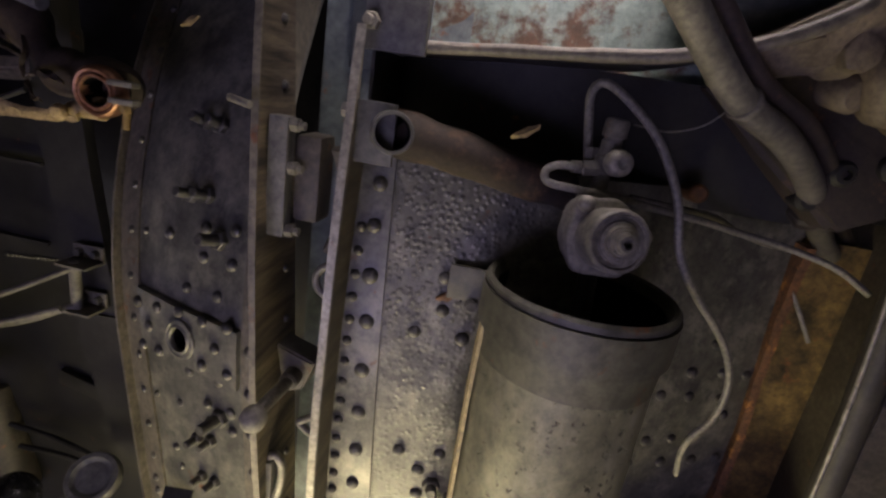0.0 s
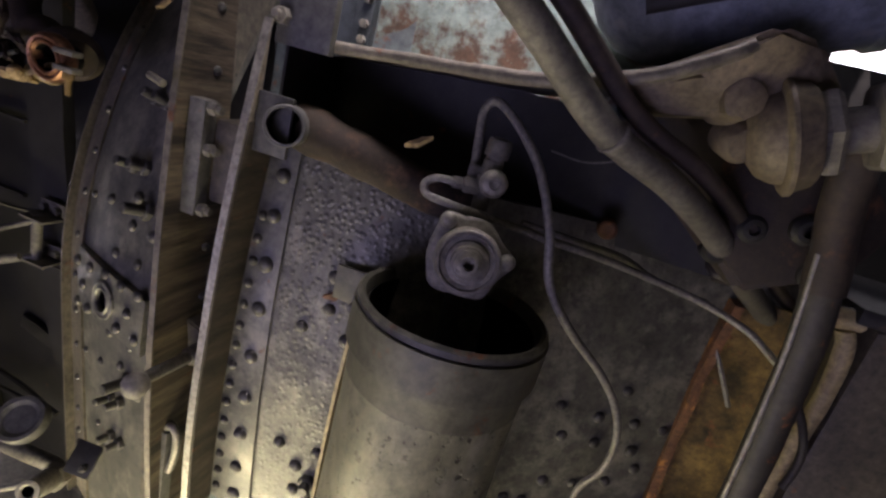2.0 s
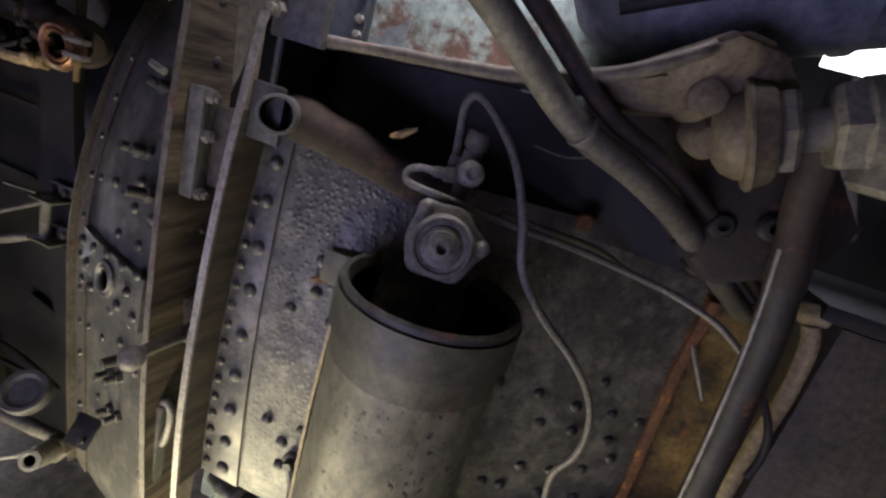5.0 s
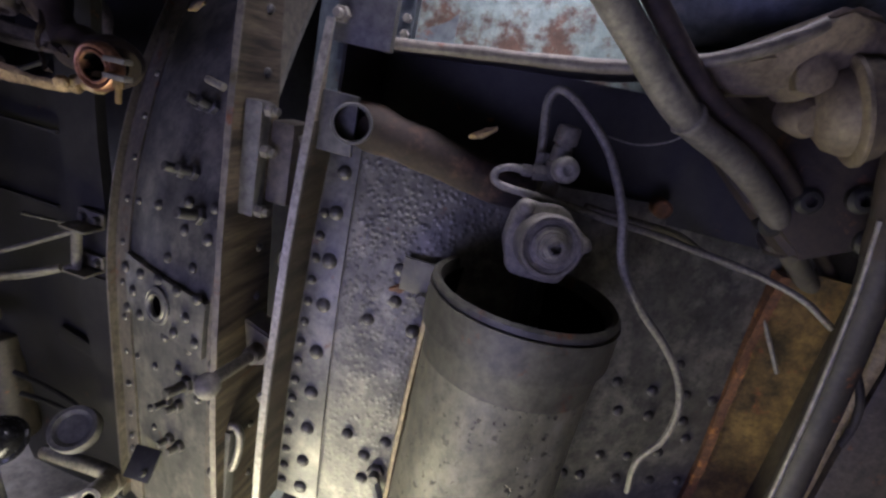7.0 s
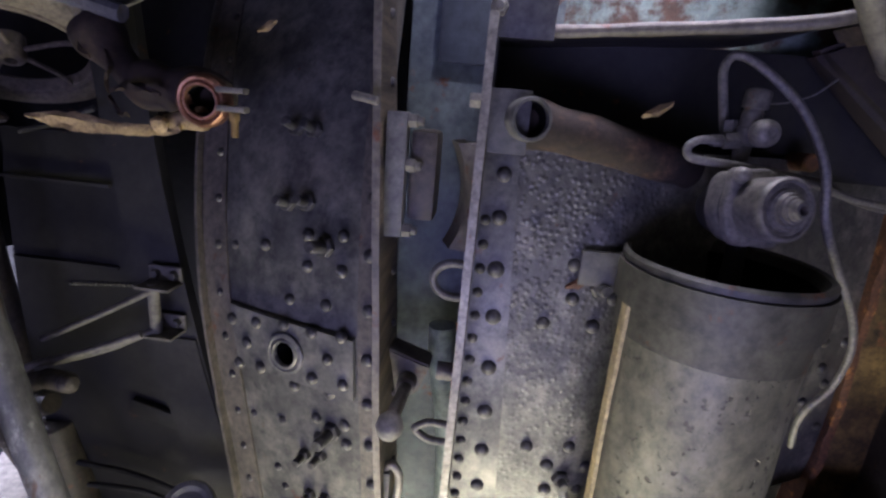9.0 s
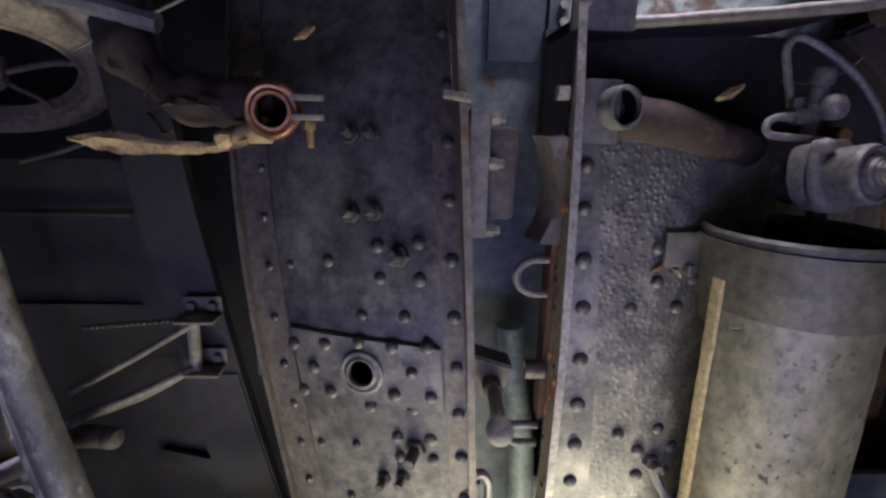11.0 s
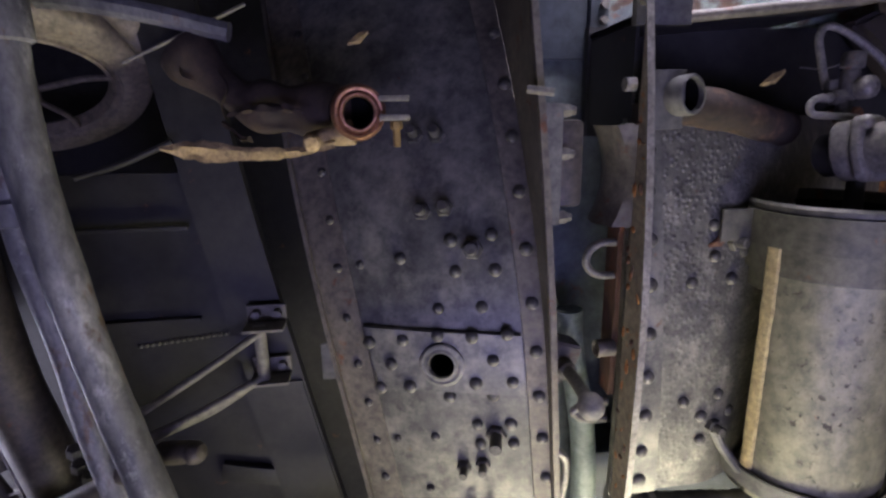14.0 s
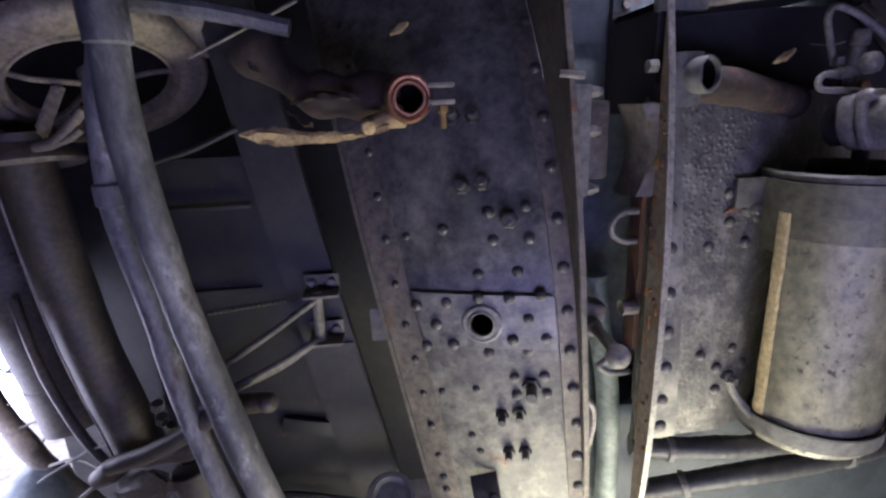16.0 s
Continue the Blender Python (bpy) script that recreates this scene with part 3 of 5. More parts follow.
hexnut(bm, (-0.182, 0.956, 1.669), (-0.182, 0.940, 1.669), 0.014)
rod(bm, (-0.182, 0.945, 1.669), (-0.182, 0.928, 1.669), 0.008, bev=0.002)
part("bolt", bm, M_CAP, head, "bright hexagon bolt")
# The dark colour here carries the shade below the lip.
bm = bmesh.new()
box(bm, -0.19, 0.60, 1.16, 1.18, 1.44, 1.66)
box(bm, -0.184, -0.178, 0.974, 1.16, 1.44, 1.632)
tagged(part("wall_recess", bm, M_DARK), "back of the recess, coloured dark for the shade under the lip", "wall", kind="structure")

# teal panel above
tp = thing("painted_panel", "chipped teal painted panel with rust patches", "panel")
bm = bmesh.new()
sheet(bm, lambda x, z: 1.20, lambda z: -0.14, lambda z: 0.62, 1.60, 2.5, 30, 30, 0.01, 0.004)
part("sheet", bm, M_TEAL, tp)
bm = bmesh.new()
box(bm, -0.30, -0.185, 1.185, 1.20, 1.60, 2.5, 0.002)
part("side_sheet", bm, M_NAVY, tp)
bm = bmesh.new()
box(bm, -0.182, -0.142, 1.175, 1.2, 1.60, 2.5, 0.003)
st = part("joint_strip", bm, M_NAVY, tp)
for z in (1.675, 1.705, 1.75, 1.80):
    bm = bmesh.new()
    hexnut(bm, (-0.155, 1.176, z), (-0.155, 1.164, z), 0.009)
    part("bolt", bm, M_CAST, st)

# ---- air tank ----
tank = thing("air_tank", "olive grey steel tank with pitted paint, strapped to the plate", "tank")
TX, TY, TR = 0.216, 0.925, 0.146
bm = bmesh.new()
prof = [(0.00001, 0.685), (0.06, 0.687), (0.105, 0.697), (0.133, 0.715), (TR - 0.003, 0.745)] + [(TR - 0.002, 0.76 + 0.025 * k) for k in range(20)] + [(TR - 0.001, 1.25)]
lathe(bm, prof, (TX, TY, 0), (0, 0, 1), 90, 0.012, caps=False)
for v in bm.verts:
    a = math.degrees(math.atan2(v.co.y - TY, v.co.x - TX)) % 360
    if 80 < a < 191 and 0.74 < v.co.z < 1.2:
        k = 0.66 if a > 92 else 0.85
        v.co.x, v.co.y = TX + (v.co.x - TX) * k, TY + (v.co.y - TY) * k
part("shell", bm, M_TANK, tank)
bm = bmesh.new()
lathe(bm, [(TR - 0.001, 1.19), (TR + 0.001, 1.252), (TR + 0.002, 1.26), (TR + 0.002, 1.305), (TR + 0.006, 1.309), (TR + 0.0065, 1.318), (TR + 0.001, 1.323), (TR - 0.005, 1.319), (TR - 0.009, 1.305), (TR - 0.012, 1.15), (0.00001, 1.14)], (TX, TY, 0), (0, 0, 1), 56, 0.01)
part("rim", bm, M_BAND, tank, "rolled rim round the open top")
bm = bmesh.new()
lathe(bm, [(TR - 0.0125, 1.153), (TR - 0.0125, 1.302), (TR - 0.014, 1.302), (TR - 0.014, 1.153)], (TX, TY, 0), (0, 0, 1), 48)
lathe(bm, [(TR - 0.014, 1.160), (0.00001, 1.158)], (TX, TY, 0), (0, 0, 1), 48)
part("lining", bm, M_SHADEBLACK, tank, "lining coloured near black for the shade inside")


def strap(bm, z0, z1, a0, a1, r, t=0.004, n=40, drop=0.0):
    prev = None
    for i in range(n + 1):
        a = radians(a0 + (a1 - a0) * i / n)
        dz = drop * math.sin(math.pi * i / n)
        ring = [bm.verts.new((TX + rr * math.cos(a), TY + rr * math.sin(a), z + dz)) for rr, z in ((r, z0), (r + t, z0), (r + t, z1), (r, z1))]
        if prev:
            for k in range(4):
                bm.faces.new((prev[k], prev[(k + 1) % 4], ring[(k + 1) % 4], ring[k]))
        else:
            bm.faces.new(ring)
        prev = ring
    bm.faces.new(prev)


bm = bmesh.new()
strap(bm, 1.243, 1.306, 165, 372, TR + 0.0045, 0.0055)
add_b = bmesh.new()
box(add_b, 0.0, 0.078, 0.945, 0.951, 1.244, 1.306, 0.001)
add(bm, add_b)
part("strap", bm, M_BAND, tank, "flat olive steel strap")
bm = bmesh.new()
strap(bm, 0.742, 0.778, 170, 372, TR + 0.002, drop=-0.004)
tube(bm, [(0.072, 0.90, 0.765), (0.05, 0.93, 0.80), (0.028, 0.935, 0.845)], 0.010, 8, 6)
part("strap", bm, M_DUCT, tank, "flat grey steel strap")
bm = bmesh.new()
strap(bm, 0.778, 0.7825, 172, 372, TR + 0.004, drop=-0.004)
part("strap_lining", bm, M_BLACK, tank, "black rubber strap lining")
bm = bmesh.new()
strap(bm, 1.263, 1.307, 285, 325, TR + 0.0005, 0.0012, 16)
part("pad", bm, M_RUST, tank, "rust-edged raised pad")
bm = bmesh.new()
strap(bm, 1.267, 1.303, 288, 325, TR + 0.0005, 0.0028, 16)
part("pad", bm, M_BAND, tank)
bm = bmesh.new()
strip_line = spline([(0.072, 0.895, 1.25), (0.070, 0.890, 1.1), (0.071, 0.890, 0.95), (0.074, 0.891, 0.785)], 14)
prev = None
for p in strip_line:
    w = 0.0115 + 0.0015 * noise.noise(p * 30)
    ring = [bm.verts.new(p + Vector(c)) for c in ((-w * 0.35, w, 0), (-w * 0.5, 0, 0), (-w * 0.1, -w, 0), (w * 0.4, -w, 0), (w * 0.4, w, 0))]
    if prev:
        for k in range(5):
            bm.faces.new((prev[k], prev[(k + 1) % 5], ring[(k + 1) % 5], ring[k]))
    else:
        bm.faces.new(ring)
    prev = ring
bm.faces.new(prev)
part("edging", bm, M_CREAM, tank, "cream painted edging strip")

# ---- drain valve over the tank ----
valve = thing("air_valve", "dusty cast valve with a round stepped cap and fittings", "valve")
AX = Vector((0.26, -0.945, 0.19)).normalized()
hub = Vector((0.240, 0.800, 1.430))
qa = AX.to_track_quat("Z", "Y")


def lobed(bm, radii, h0, h1, lobes, edge=0.004, n=72):
    """A cast block along the valve's axis whose outline swells at each lug."""
    rings = []
    for inset, h in ((edge, h0), (0, h0 + edge), (0, h1 - edge), (edge * 0.4, h1 - edge * 0.4), (edge * 1.4, h1)):
        ring = []
        for i in range(n):
            a = 360 * i / n
            r = radii[0]
            for la, lr, lw in lobes:
                d = abs((a - la + 180) % 360 - 180)
                r = max(r, radii[0] + (lr - radii[0]) * math.exp(-(d / lw) ** 2))
            r += 0.0012 * noise.noise((math.cos(radians(a)) * 4, math.sin(radians(a)) * 4, h * 40))
            ring.append(bm.verts.new(hub + qa @ Vector(((r - inset) * math.cos(radians(a)), (r - inset) * math.sin(radians(a)), h))))
        rings.append(ring)
    for a, b in zip(rings, rings[1:]):
        for i in range(n):
            bm.faces.new((a[i], a[(i + 1) % n], b[(i + 1) % n], b[i]))
    bm.faces.new(rings[0])
    bm.faces.new(rings[-1])


bm = bmesh.new()
lathe(bm, [(0.040, -0.082), (0.0445, -0.078), (0.0455, -0.034), (0.0445, -0.027), (0.0415, -0.0235), (0.0385, -0.0235), (0.0365, -0.0275), (0.0300, -0.0280), (0.0285, -0.0240), (0.0235, -0.0228), (0.0222, -0.0165), (0.0190, -0.0160), (0.0182, -0.0115), (0.0152, -0.0110), (0.0146, -0.0062), (0.0126, -0.0056), (0.0120, -0.0005), (0.0108, 0.0), (0.0072, -0.0006), (0.0068, -0.012), (0.00001, -0.0125)], hub, AX, 48)
part("cap", bm, M_CAP, valve, "stepped round dusty alloy cap")
LUGS = ((128, 0.070, 17), (8, 0.071, 17), (232, 0.064, 18), (305, 0.064, 18), (75, 0.060, 22))
bm = bmesh.new()
lobed(bm, (0.0555,), -0.091, -0.074, LUGS)
part("flange", bm, M_CAST, valve)
bm = bmesh.new()
lobed(bm, (0.053,), -0.128, -0.0925, ((128, 0.063, 22), (8, 0.063, 22), (75, 0.0585, 30)), 0.007)
part("body", bm, M_CAST, valve)
bm = bmesh.new()
lathe(bm, [(0.0535, -0.0925), (0.0538, -0.0915), (0.0535, -0.0905)], hub, AX, 40, caps=False)
part("gasket", bm, M_BLACK, valve)
for a in (128, 8):
    p = hub + qa @ Vector((0.0585 * math.cos(radians(a)), 0.0585 * math.sin(radians(a)), 0))
    bm = bmesh.new()
    lathe(bm, [(0.0125, -0.076), (0.0125, -0.071), (0.0112, -0.0665), (0.0085, -0.063), (0.0045, -0.0615), (0.00001, -0.061)], p, AX, 14, 0.06)
    part("bolt", bm, M_CAP, valve)
bm = bmesh.new()
rod(bm, hub - AX * 0.127, hub - AX * 0.165, 0.040, 24, bev=0.006)
part("barrel", bm, M_DARK, valve)
bm = bmesh.new()
rod(bm, hub - AX * 0.1 + Vector((0, 0, -0.03)), (0.225, 0.90, 1.162), 0.014, 14, r2=0.018)
part("stem", bm, M_DARK, valve)
bm = bmesh.new()
lathe(bm, [(0.0125, -0.085), (0.0125, -0.045), (0.0175, -0.043), (0.0175, -0.020), (0.0150, -0.018), (0.0150, 0.004), (0.0132, 0.005), (0.0132, 0.009), (0.0182, 0.010), (0.0182, 0.031), (0.0160, 0.036), (0.009, 0.038), (0.00001, 0.0385)], (0.210, 0.938, 1.545), (0.05, 0.0, 1), 24, 0.03)
part("fitting", bm, M_CAST, valve)
bm = bmesh.new()
lathe(bm, [(0.013, -0.035), (0.016, -0.020), (0.0195, -0.016), (0.0205, -0.004), (0.0185, 0.004), (0.0135, 0.008), (0.008, 0.0085), (0.007, 0.005), (0.00001, 0.004)], (0.224, 0.908, 1.521), (0.3, -0.93, 0.1), 24, 0.03)
part("union", bm, M_CAP, valve)
bm = bmesh.new()
hexnut(bm, (0.176, 0.935, 1.504), (0.2, 0.935, 1.507), 0.0135)
hexnut(bm, (0.158, 0.932, 1.503), (0.174, 0.935, 1.504), 0.010)
part("union", bm, M_CAST, valve)

bm = bmesh.new()
tube(bm, [(0.182, 0.955, 1.52), (0.173, 0.965, 1.57), (0.168, 0.972, 1.612), (0.184, 0.97, 1.630), (0.224, 0.955, 1.608), (0.277, 0.932, 1.556), (0.318, 0.914, 1.480), (0.342, 0.918, 1.405), (0.395, 0.95, 1.335), (0.465, 1.0, 1.265), (0.515, 1.03, 1.20), (0.542, 1.05, 1.13), (0.545, 1.07, 1.05), (0.525, 1.085, 0.99), (0.525, 1.10, 0.94), (0.535, 1.11, 0.88)], 0.0068, 12, 8)
bm2 = bmesh.new()
hexnut(bm2, (0.186, 0.945, 1.505), (0.184, 0.948, 1.535), 0.0115)
pipe1 = thing("bent_pipe", "thin grey bent pipe looping from the valve and hanging loose", "pipe")
part("tube", bm, M_TUBE, pipe1)
part("nut", bm2, M_CAST, pipe1)
pipe2 = thing("bent_pipe", "thin grey pipe hooked back past the valve", "pipe")
bm = bmesh.new()
tube(bm, [(0.166, 0.93, 1.503), (0.14, 0.925, 1.503), (0.122, 0.92, 1.492), (0.128, 0.918, 1.476), (0.165, 0.918, 1.472), (0.23, 0.93, 1.468), (0.31, 0.97, 1.455), (0.40, 1.04, 1.438), (0.49, 1.10, 1.418), (0.58, 1.115, 1.405), (0.67, 1.10, 1.385), (0.728, 1.085, 1.352)], 0.0062, 10, 8)
part("tube", bm, M_TUBE, pipe2)
pipe3 = thing("bent_pipe", "second thin dull pipe running beside the first", "pipe")
bm = bmesh.new()
tube(bm, [(0.27, 1.0, 1.462), (0.36, 1.04, 1.452), (0.44, 1.09, 1.44), (0.50, 1.125, 1.415), (0.56, 1.14, 1.40), (0.62, 1.18, 1.39)], 0.0055, 10, 8)
part("tube", bm, M_CAST, pipe3)

# ---- open pipe stub with its square flange ----
stub = thing("open_pipe", "open grey pipe end on a flat clipped bracket, rusty behind", "pipe")
pa = Vector((-0.115, 0.898, 1.511))
d = Vector((-0.36, 0.93, -0.06))
bm = bmesh.new()
lathe(bm, [(0.0276, 0.04), (0.0276, 0.012), (0.028, 0.0), (0.032, 0.0), (0.0335, 0.003), (0.0335, 0.03), (0.0322, 0.034), (0.032, 0.085)], pa, d, 32, caps=False)
part("mouth", bm, M_DUCT, stub)
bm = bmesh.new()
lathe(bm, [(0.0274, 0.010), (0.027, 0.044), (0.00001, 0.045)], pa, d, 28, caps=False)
part("bore", bm, M_SHADEBLACK, stub)
bm = bmesh.new()
tube(bm, [(-0.145, 0.985, 1.508), (-0.08, 0.982, 1.498), (0.0, 0.985, 1.485), (0.10, 1.0, 1.462), (0.17, 1.03, 1.45)], 0.036, 28, 26, 0.28)
part("barrel", bm, M_BARREL, stub, "dull rusty brown barrel")
bm = bmesh.new()
box(bm, -0.182, -0.118, 0.918, 0.926, 1.455, 1.552, 0.0015)
bmesh.ops.bevel(bm, geom=[e for e in bm.edges if abs(e.verts[0].co.x - e.verts[1].co.x) < 1e-4 and e.verts[0].co.x > -0.121 and abs(e.verts[0].co.z - e.verts[1].co.z) < 1e-4], offset=0.014, segments=1, affect="EDGES")
part("bracket", bm, M_DUCT, stub, "flat grey bracket")

# ---- gap between the flanges ----
gap = thing("pale_green_pipe", "pale green painted vertical pipe between the flanges", "pipe")
bm = bmesh.new()
tube(bm, [(-0.235, 1.09, 1.07), (-0.228, 1.09, 0.98), (-0.205, 1.085, 0.85), (-0.19, 1.075, 0.7), (-0.185, 1.07, 0.4), (-0.185, 1.07, 0.0)], 0.029, 20, 8)
part("tube", bm, M_TEALPIPE, gap)
bm = bmesh.new()
box(bm, -0.36, -0.06, 1.20, 1.215, 0.3, 1.95)
tagged(part("wall_gap", bm, M_GAP), "blue-grey painted sheet deep between the flanges", "wall", kind="structure")
for za, zb, xt in ((1.182, 1.246, -0.252), (0.868, 0.908, -0.264)):
    lo = thing("rod_loop", "bent grey rod loop sticking out of the rusted flange", "rod loop", "loops on the flange")
    bm = bmesh.new()
    tube(bm, [(-0.192, 0.975, zb), (xt + 0.03, 0.977, zb), (xt + 0.008, 0.978, zb - 0.012), (xt, 0.978, (za + zb) / 2), (xt + 0.008, 0.978, za + 0.012), (xt + 0.03, 0.977, za), (-0.192, 0.975, za)], 0.0076, 12, 8)
    part("rod", bm, M_TUBE, lo)
so = thing("pipe_stub", "short dull pipe stub on the rusted flange", "pipe")
bm = bmesh.new()
lathe(bm, [(0.012, 0.004), (0.013, 0), (0.0175, 0), (0.0175, 0.036)], (-0.228, 0.965, 1.034), (1, 0, 0), 20)
part("tube", bm, M_STRIP, so)

lev = thing("lever", "dull lever arm with a round ball knob", "lever")
bm = bmesh.new()
lathe(bm, [(0.00001, -0.025), (0.012, -0.022), (0.020, -0.014), (0.0245, 0), (0.020, 0.014), (0.012, 0.022), (0.00001, 0.025)], (-0.291, 0.838, 0.989), (0, 0.3, 1), 24)
part("knob", bm, M_CAST, lev, "round dusty ball knob")
bm = bmesh.new()
tube(bm, [(-0.292, 0.845, 0.992), (-0.289, 0.885, 0.994), (-0.287, 0.925, 0.993), (-0.286, 0.965, 0.992)], 0.0125, 14, 8, 0.1)
part("arm", bm, M_TUBE, lev)
bm = bmesh.new()
wedge = [(-0.328, 0.985, 1.054), (-0.244, 0.985, 1.027), (-0.267, 0.985, 0.961), (-0.308, 0.985, 0.946)]
hull(bm, wedge + [(x, y + 0.06, z) for x, y, z in wedge], 0.004)
part("pivot", bm, M_STRIP, lev, "rust-stained wedge bracket")
bm = bmesh.new()
rod(bm, (-0.286, 0.955, 0.992), (-0.286, 0.99, 0.992), 0.019, 18, bev=0.004)
part("boss", bm, M_CAST, lev)

cl = thing("clamp_bracket", "bolted grey clamp bracket on the streaked flange", "bracket")
bm = bmesh.new()
box(bm, -0.349, -0.314, 0.958, 0.990, 1.288, 1.503, 0.003)
part("bar", bm, M_DUCT, cl)
bm = bmesh.new()
box(bm, -0.312, -0.262, 0.985, 1.055, 1.315, 1.475, 0.012)
part("block", bm, M_OILY, cl)
for z in (1.49, 1.415, 1.30):
    bm = bmesh.new()
    hexnut(bm, (-0.314, 0.972, z), (-0.298, 0.972, z), 0.0125)
    rod(bm, (-0.3, 0.972, z), (-0.288, 0.972, z), 0.0075, bev=0.001)
    part("bolt", bm, M_CAST, cl)
bm = bmesh.new()
rod(bm, (-0.352, 0.903, 1.517), (-0.395, 0.915, 1.523), 0.0065, 12, bev=0.001)
part("pin", bm, M_CAST, cl)
lug = thing("curved_lug", "curved rusty grey lug on the rusted flange", "bracket")
bm = bmesh.new()
prev = None
for i in range(15):
    z = 1.285 + 0.178 * i / 14
    k = ((z - 1.375) / 0.09) ** 2
    xe = -0.206 - 0.024 * k
    ring = [bm.verts.new(c) for c in ((-0.1935, 0.925, z), (-0.1935, 0.937, z), (xe + 0.006, 1.035, z), (xe, 1.030, z), (xe - 0.012, 0.985, z), (xe + 0.004, 0.935, z))]
    if prev:
        for j in range(6):
            bm.faces.new((prev[j], prev[(j + 1) % 6], ring[(j + 1) % 6], ring[j]))
    else:
        bm.faces.new(ring)
    prev = ring
bm.faces.new(prev)
part("saddle", bm, M_STRIP, lug)
for z in (1.455, 1.531):
    bm = bmesh.new()
    hexnut(bm, (-0.194, 0.945, z), (-0.214, 0.945, z), 0.013)
    part("bolt", bm, M_CAP, lug)
sh = thing("shackle", "pale worn shackle hanging between the flanges", "shackle")
bm = bmesh.new()
tube(bm, [(-0.318, 0.955, 0.80), (-0.30, 0.952, 0.815), (-0.285, 0.952, 0.79), (-0.287, 0.952, 0.74), (-0.298, 0.952, 0.70), (-0.312, 0.955, 0.72), (-0.316, 0.955, 0.77)], 0.009, 10, 8)
part("ring", bm, M_EDGE, sh)
bm = bmesh.new()
box(bm, -0.318, -0.302, 0.94, 0.97, 0.58, 0.80, 0.004)
part("plate", bm, M_DUCT, sh)

M_GLOSS = surface("dark_glossy_glass", (0.01, 0.01, 0.012), (0.02, 0.02, 0.024), 8, 0.0, 9, 0.23, 0.0, 0.05)

# ---- left side behind the plate: dark sloping panel, arms and rods ----
lp = thing("dark_panel", "dark steel panel with a raised strip and slotted foot", "panel")
panel_edge = line((-0.905, 1.34), (-0.762, 0.61))
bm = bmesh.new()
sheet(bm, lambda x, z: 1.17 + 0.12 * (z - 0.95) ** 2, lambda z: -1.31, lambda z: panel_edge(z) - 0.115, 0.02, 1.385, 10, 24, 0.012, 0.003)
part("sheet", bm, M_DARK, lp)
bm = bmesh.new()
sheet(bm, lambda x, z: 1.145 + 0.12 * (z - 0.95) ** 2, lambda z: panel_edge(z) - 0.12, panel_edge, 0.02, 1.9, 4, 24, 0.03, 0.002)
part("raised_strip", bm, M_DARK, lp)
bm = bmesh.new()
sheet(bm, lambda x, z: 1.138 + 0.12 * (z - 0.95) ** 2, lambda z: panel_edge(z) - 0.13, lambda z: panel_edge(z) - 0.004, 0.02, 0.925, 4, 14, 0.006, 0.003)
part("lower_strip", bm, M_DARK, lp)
# Solid black block replaces an open slot and its inner shade.
bm = bmesh.new()
box(bm, -0.07, 0.07, -0.012, 0.004, -0.021, 0.021, 0.002, pose(-0.962, 1.168, 0.682, 0, 14, 0))
part("slot", bm, M_BLACK, lp, "black block standing in for the shaded slot recess")
for pts in ([(-1.186, 1.140, 0.511), (-1.026, 1.140, 0.499), (-0.865, 1.140, 0.453)], [(-1.164, 1.140, 0.442), (-1.010, 1.140, 0.448), (-0.900, 1.140, 0.418)]):
    bm = bmesh.new()
    tube(bm, pts, 0.008, 8, 6)
    part("rib", bm, M_DARK, lp)
for z in (1.275, 1.075):
    bm = bmesh.new()
    box(bm, -1.30, -1.03, 1.160, 1.172, z - 0.004, z + 0.004, 0.001)
    part("seam", bm, M_DARK, lp)
for k in range(17):
    o = new("rivet", SMALL_RIVET)
    x = -1.163 + 0.01281 * k
    o.matrix_world = Matrix.LocRotScale((x, 1.170, 1.029 + 0.02 * (k / 16 - 0.5)), Vector((0, -1, 0)).to_track_quat("Z", "Y"), (0.55, 0.55, 0.6))
    o.parent = lp
back = thing("clip_plate", "small grey clip plate in the dark slot", "plate")
bm = bmesh.new()
box(bm, -0.780, -0.708, 1.128, 1.134, 0.928, 1.012, 0.002)
part("tab", bm, M_DUCT, back)

arm = thing("hinge_arm", "dull iron hinge with two rods on angle brackets", "hinge")
for z, nm in ((1.072, 1), (0.953, 0)):
    bm = bmesh.new()
    box(bm, -0.925, -0.845, 1.075, 1.135, z - 0.003, z + 0.003, 0.001)
    box(bm, -0.925, -0.845, 1.129, 1.135, z, z + 0.038, 0.001)
    part("bracket", bm, M_CAST, arm)
    for x in (-0.905, -0.862):
        bm = bmesh.new()
        hexnut(bm, (x, 1.13, z + 0.02), (x, 1.115, z + 0.02), 0.010)
        part("bolt", bm, M_RIVET, arm)
bm = bmesh.new()
rod(bm, (-0.896, 1.10, 0.945), (-0.896, 1.10, 1.08), 0.0125, 14, bev=0.002)
part("pin", bm, M_CAST, arm)
bm = bmesh.new()
tube(bm, [(-0.896, 1.095, 1.062), (-1.0, 1.05, 1.005), (-1.10, 1.01, 0.955)], 0.0075, 10, 6)
part("rod", bm, M_CAST, arm)
bm = bmesh.new()
tube(bm, [(-0.896, 1.095, 0.965), (-0.98, 1.04, 0.93), (-1.08, 1.0, 0.905)], 0.0075, 10, 6)
part("rod", bm, M_CAST, arm)

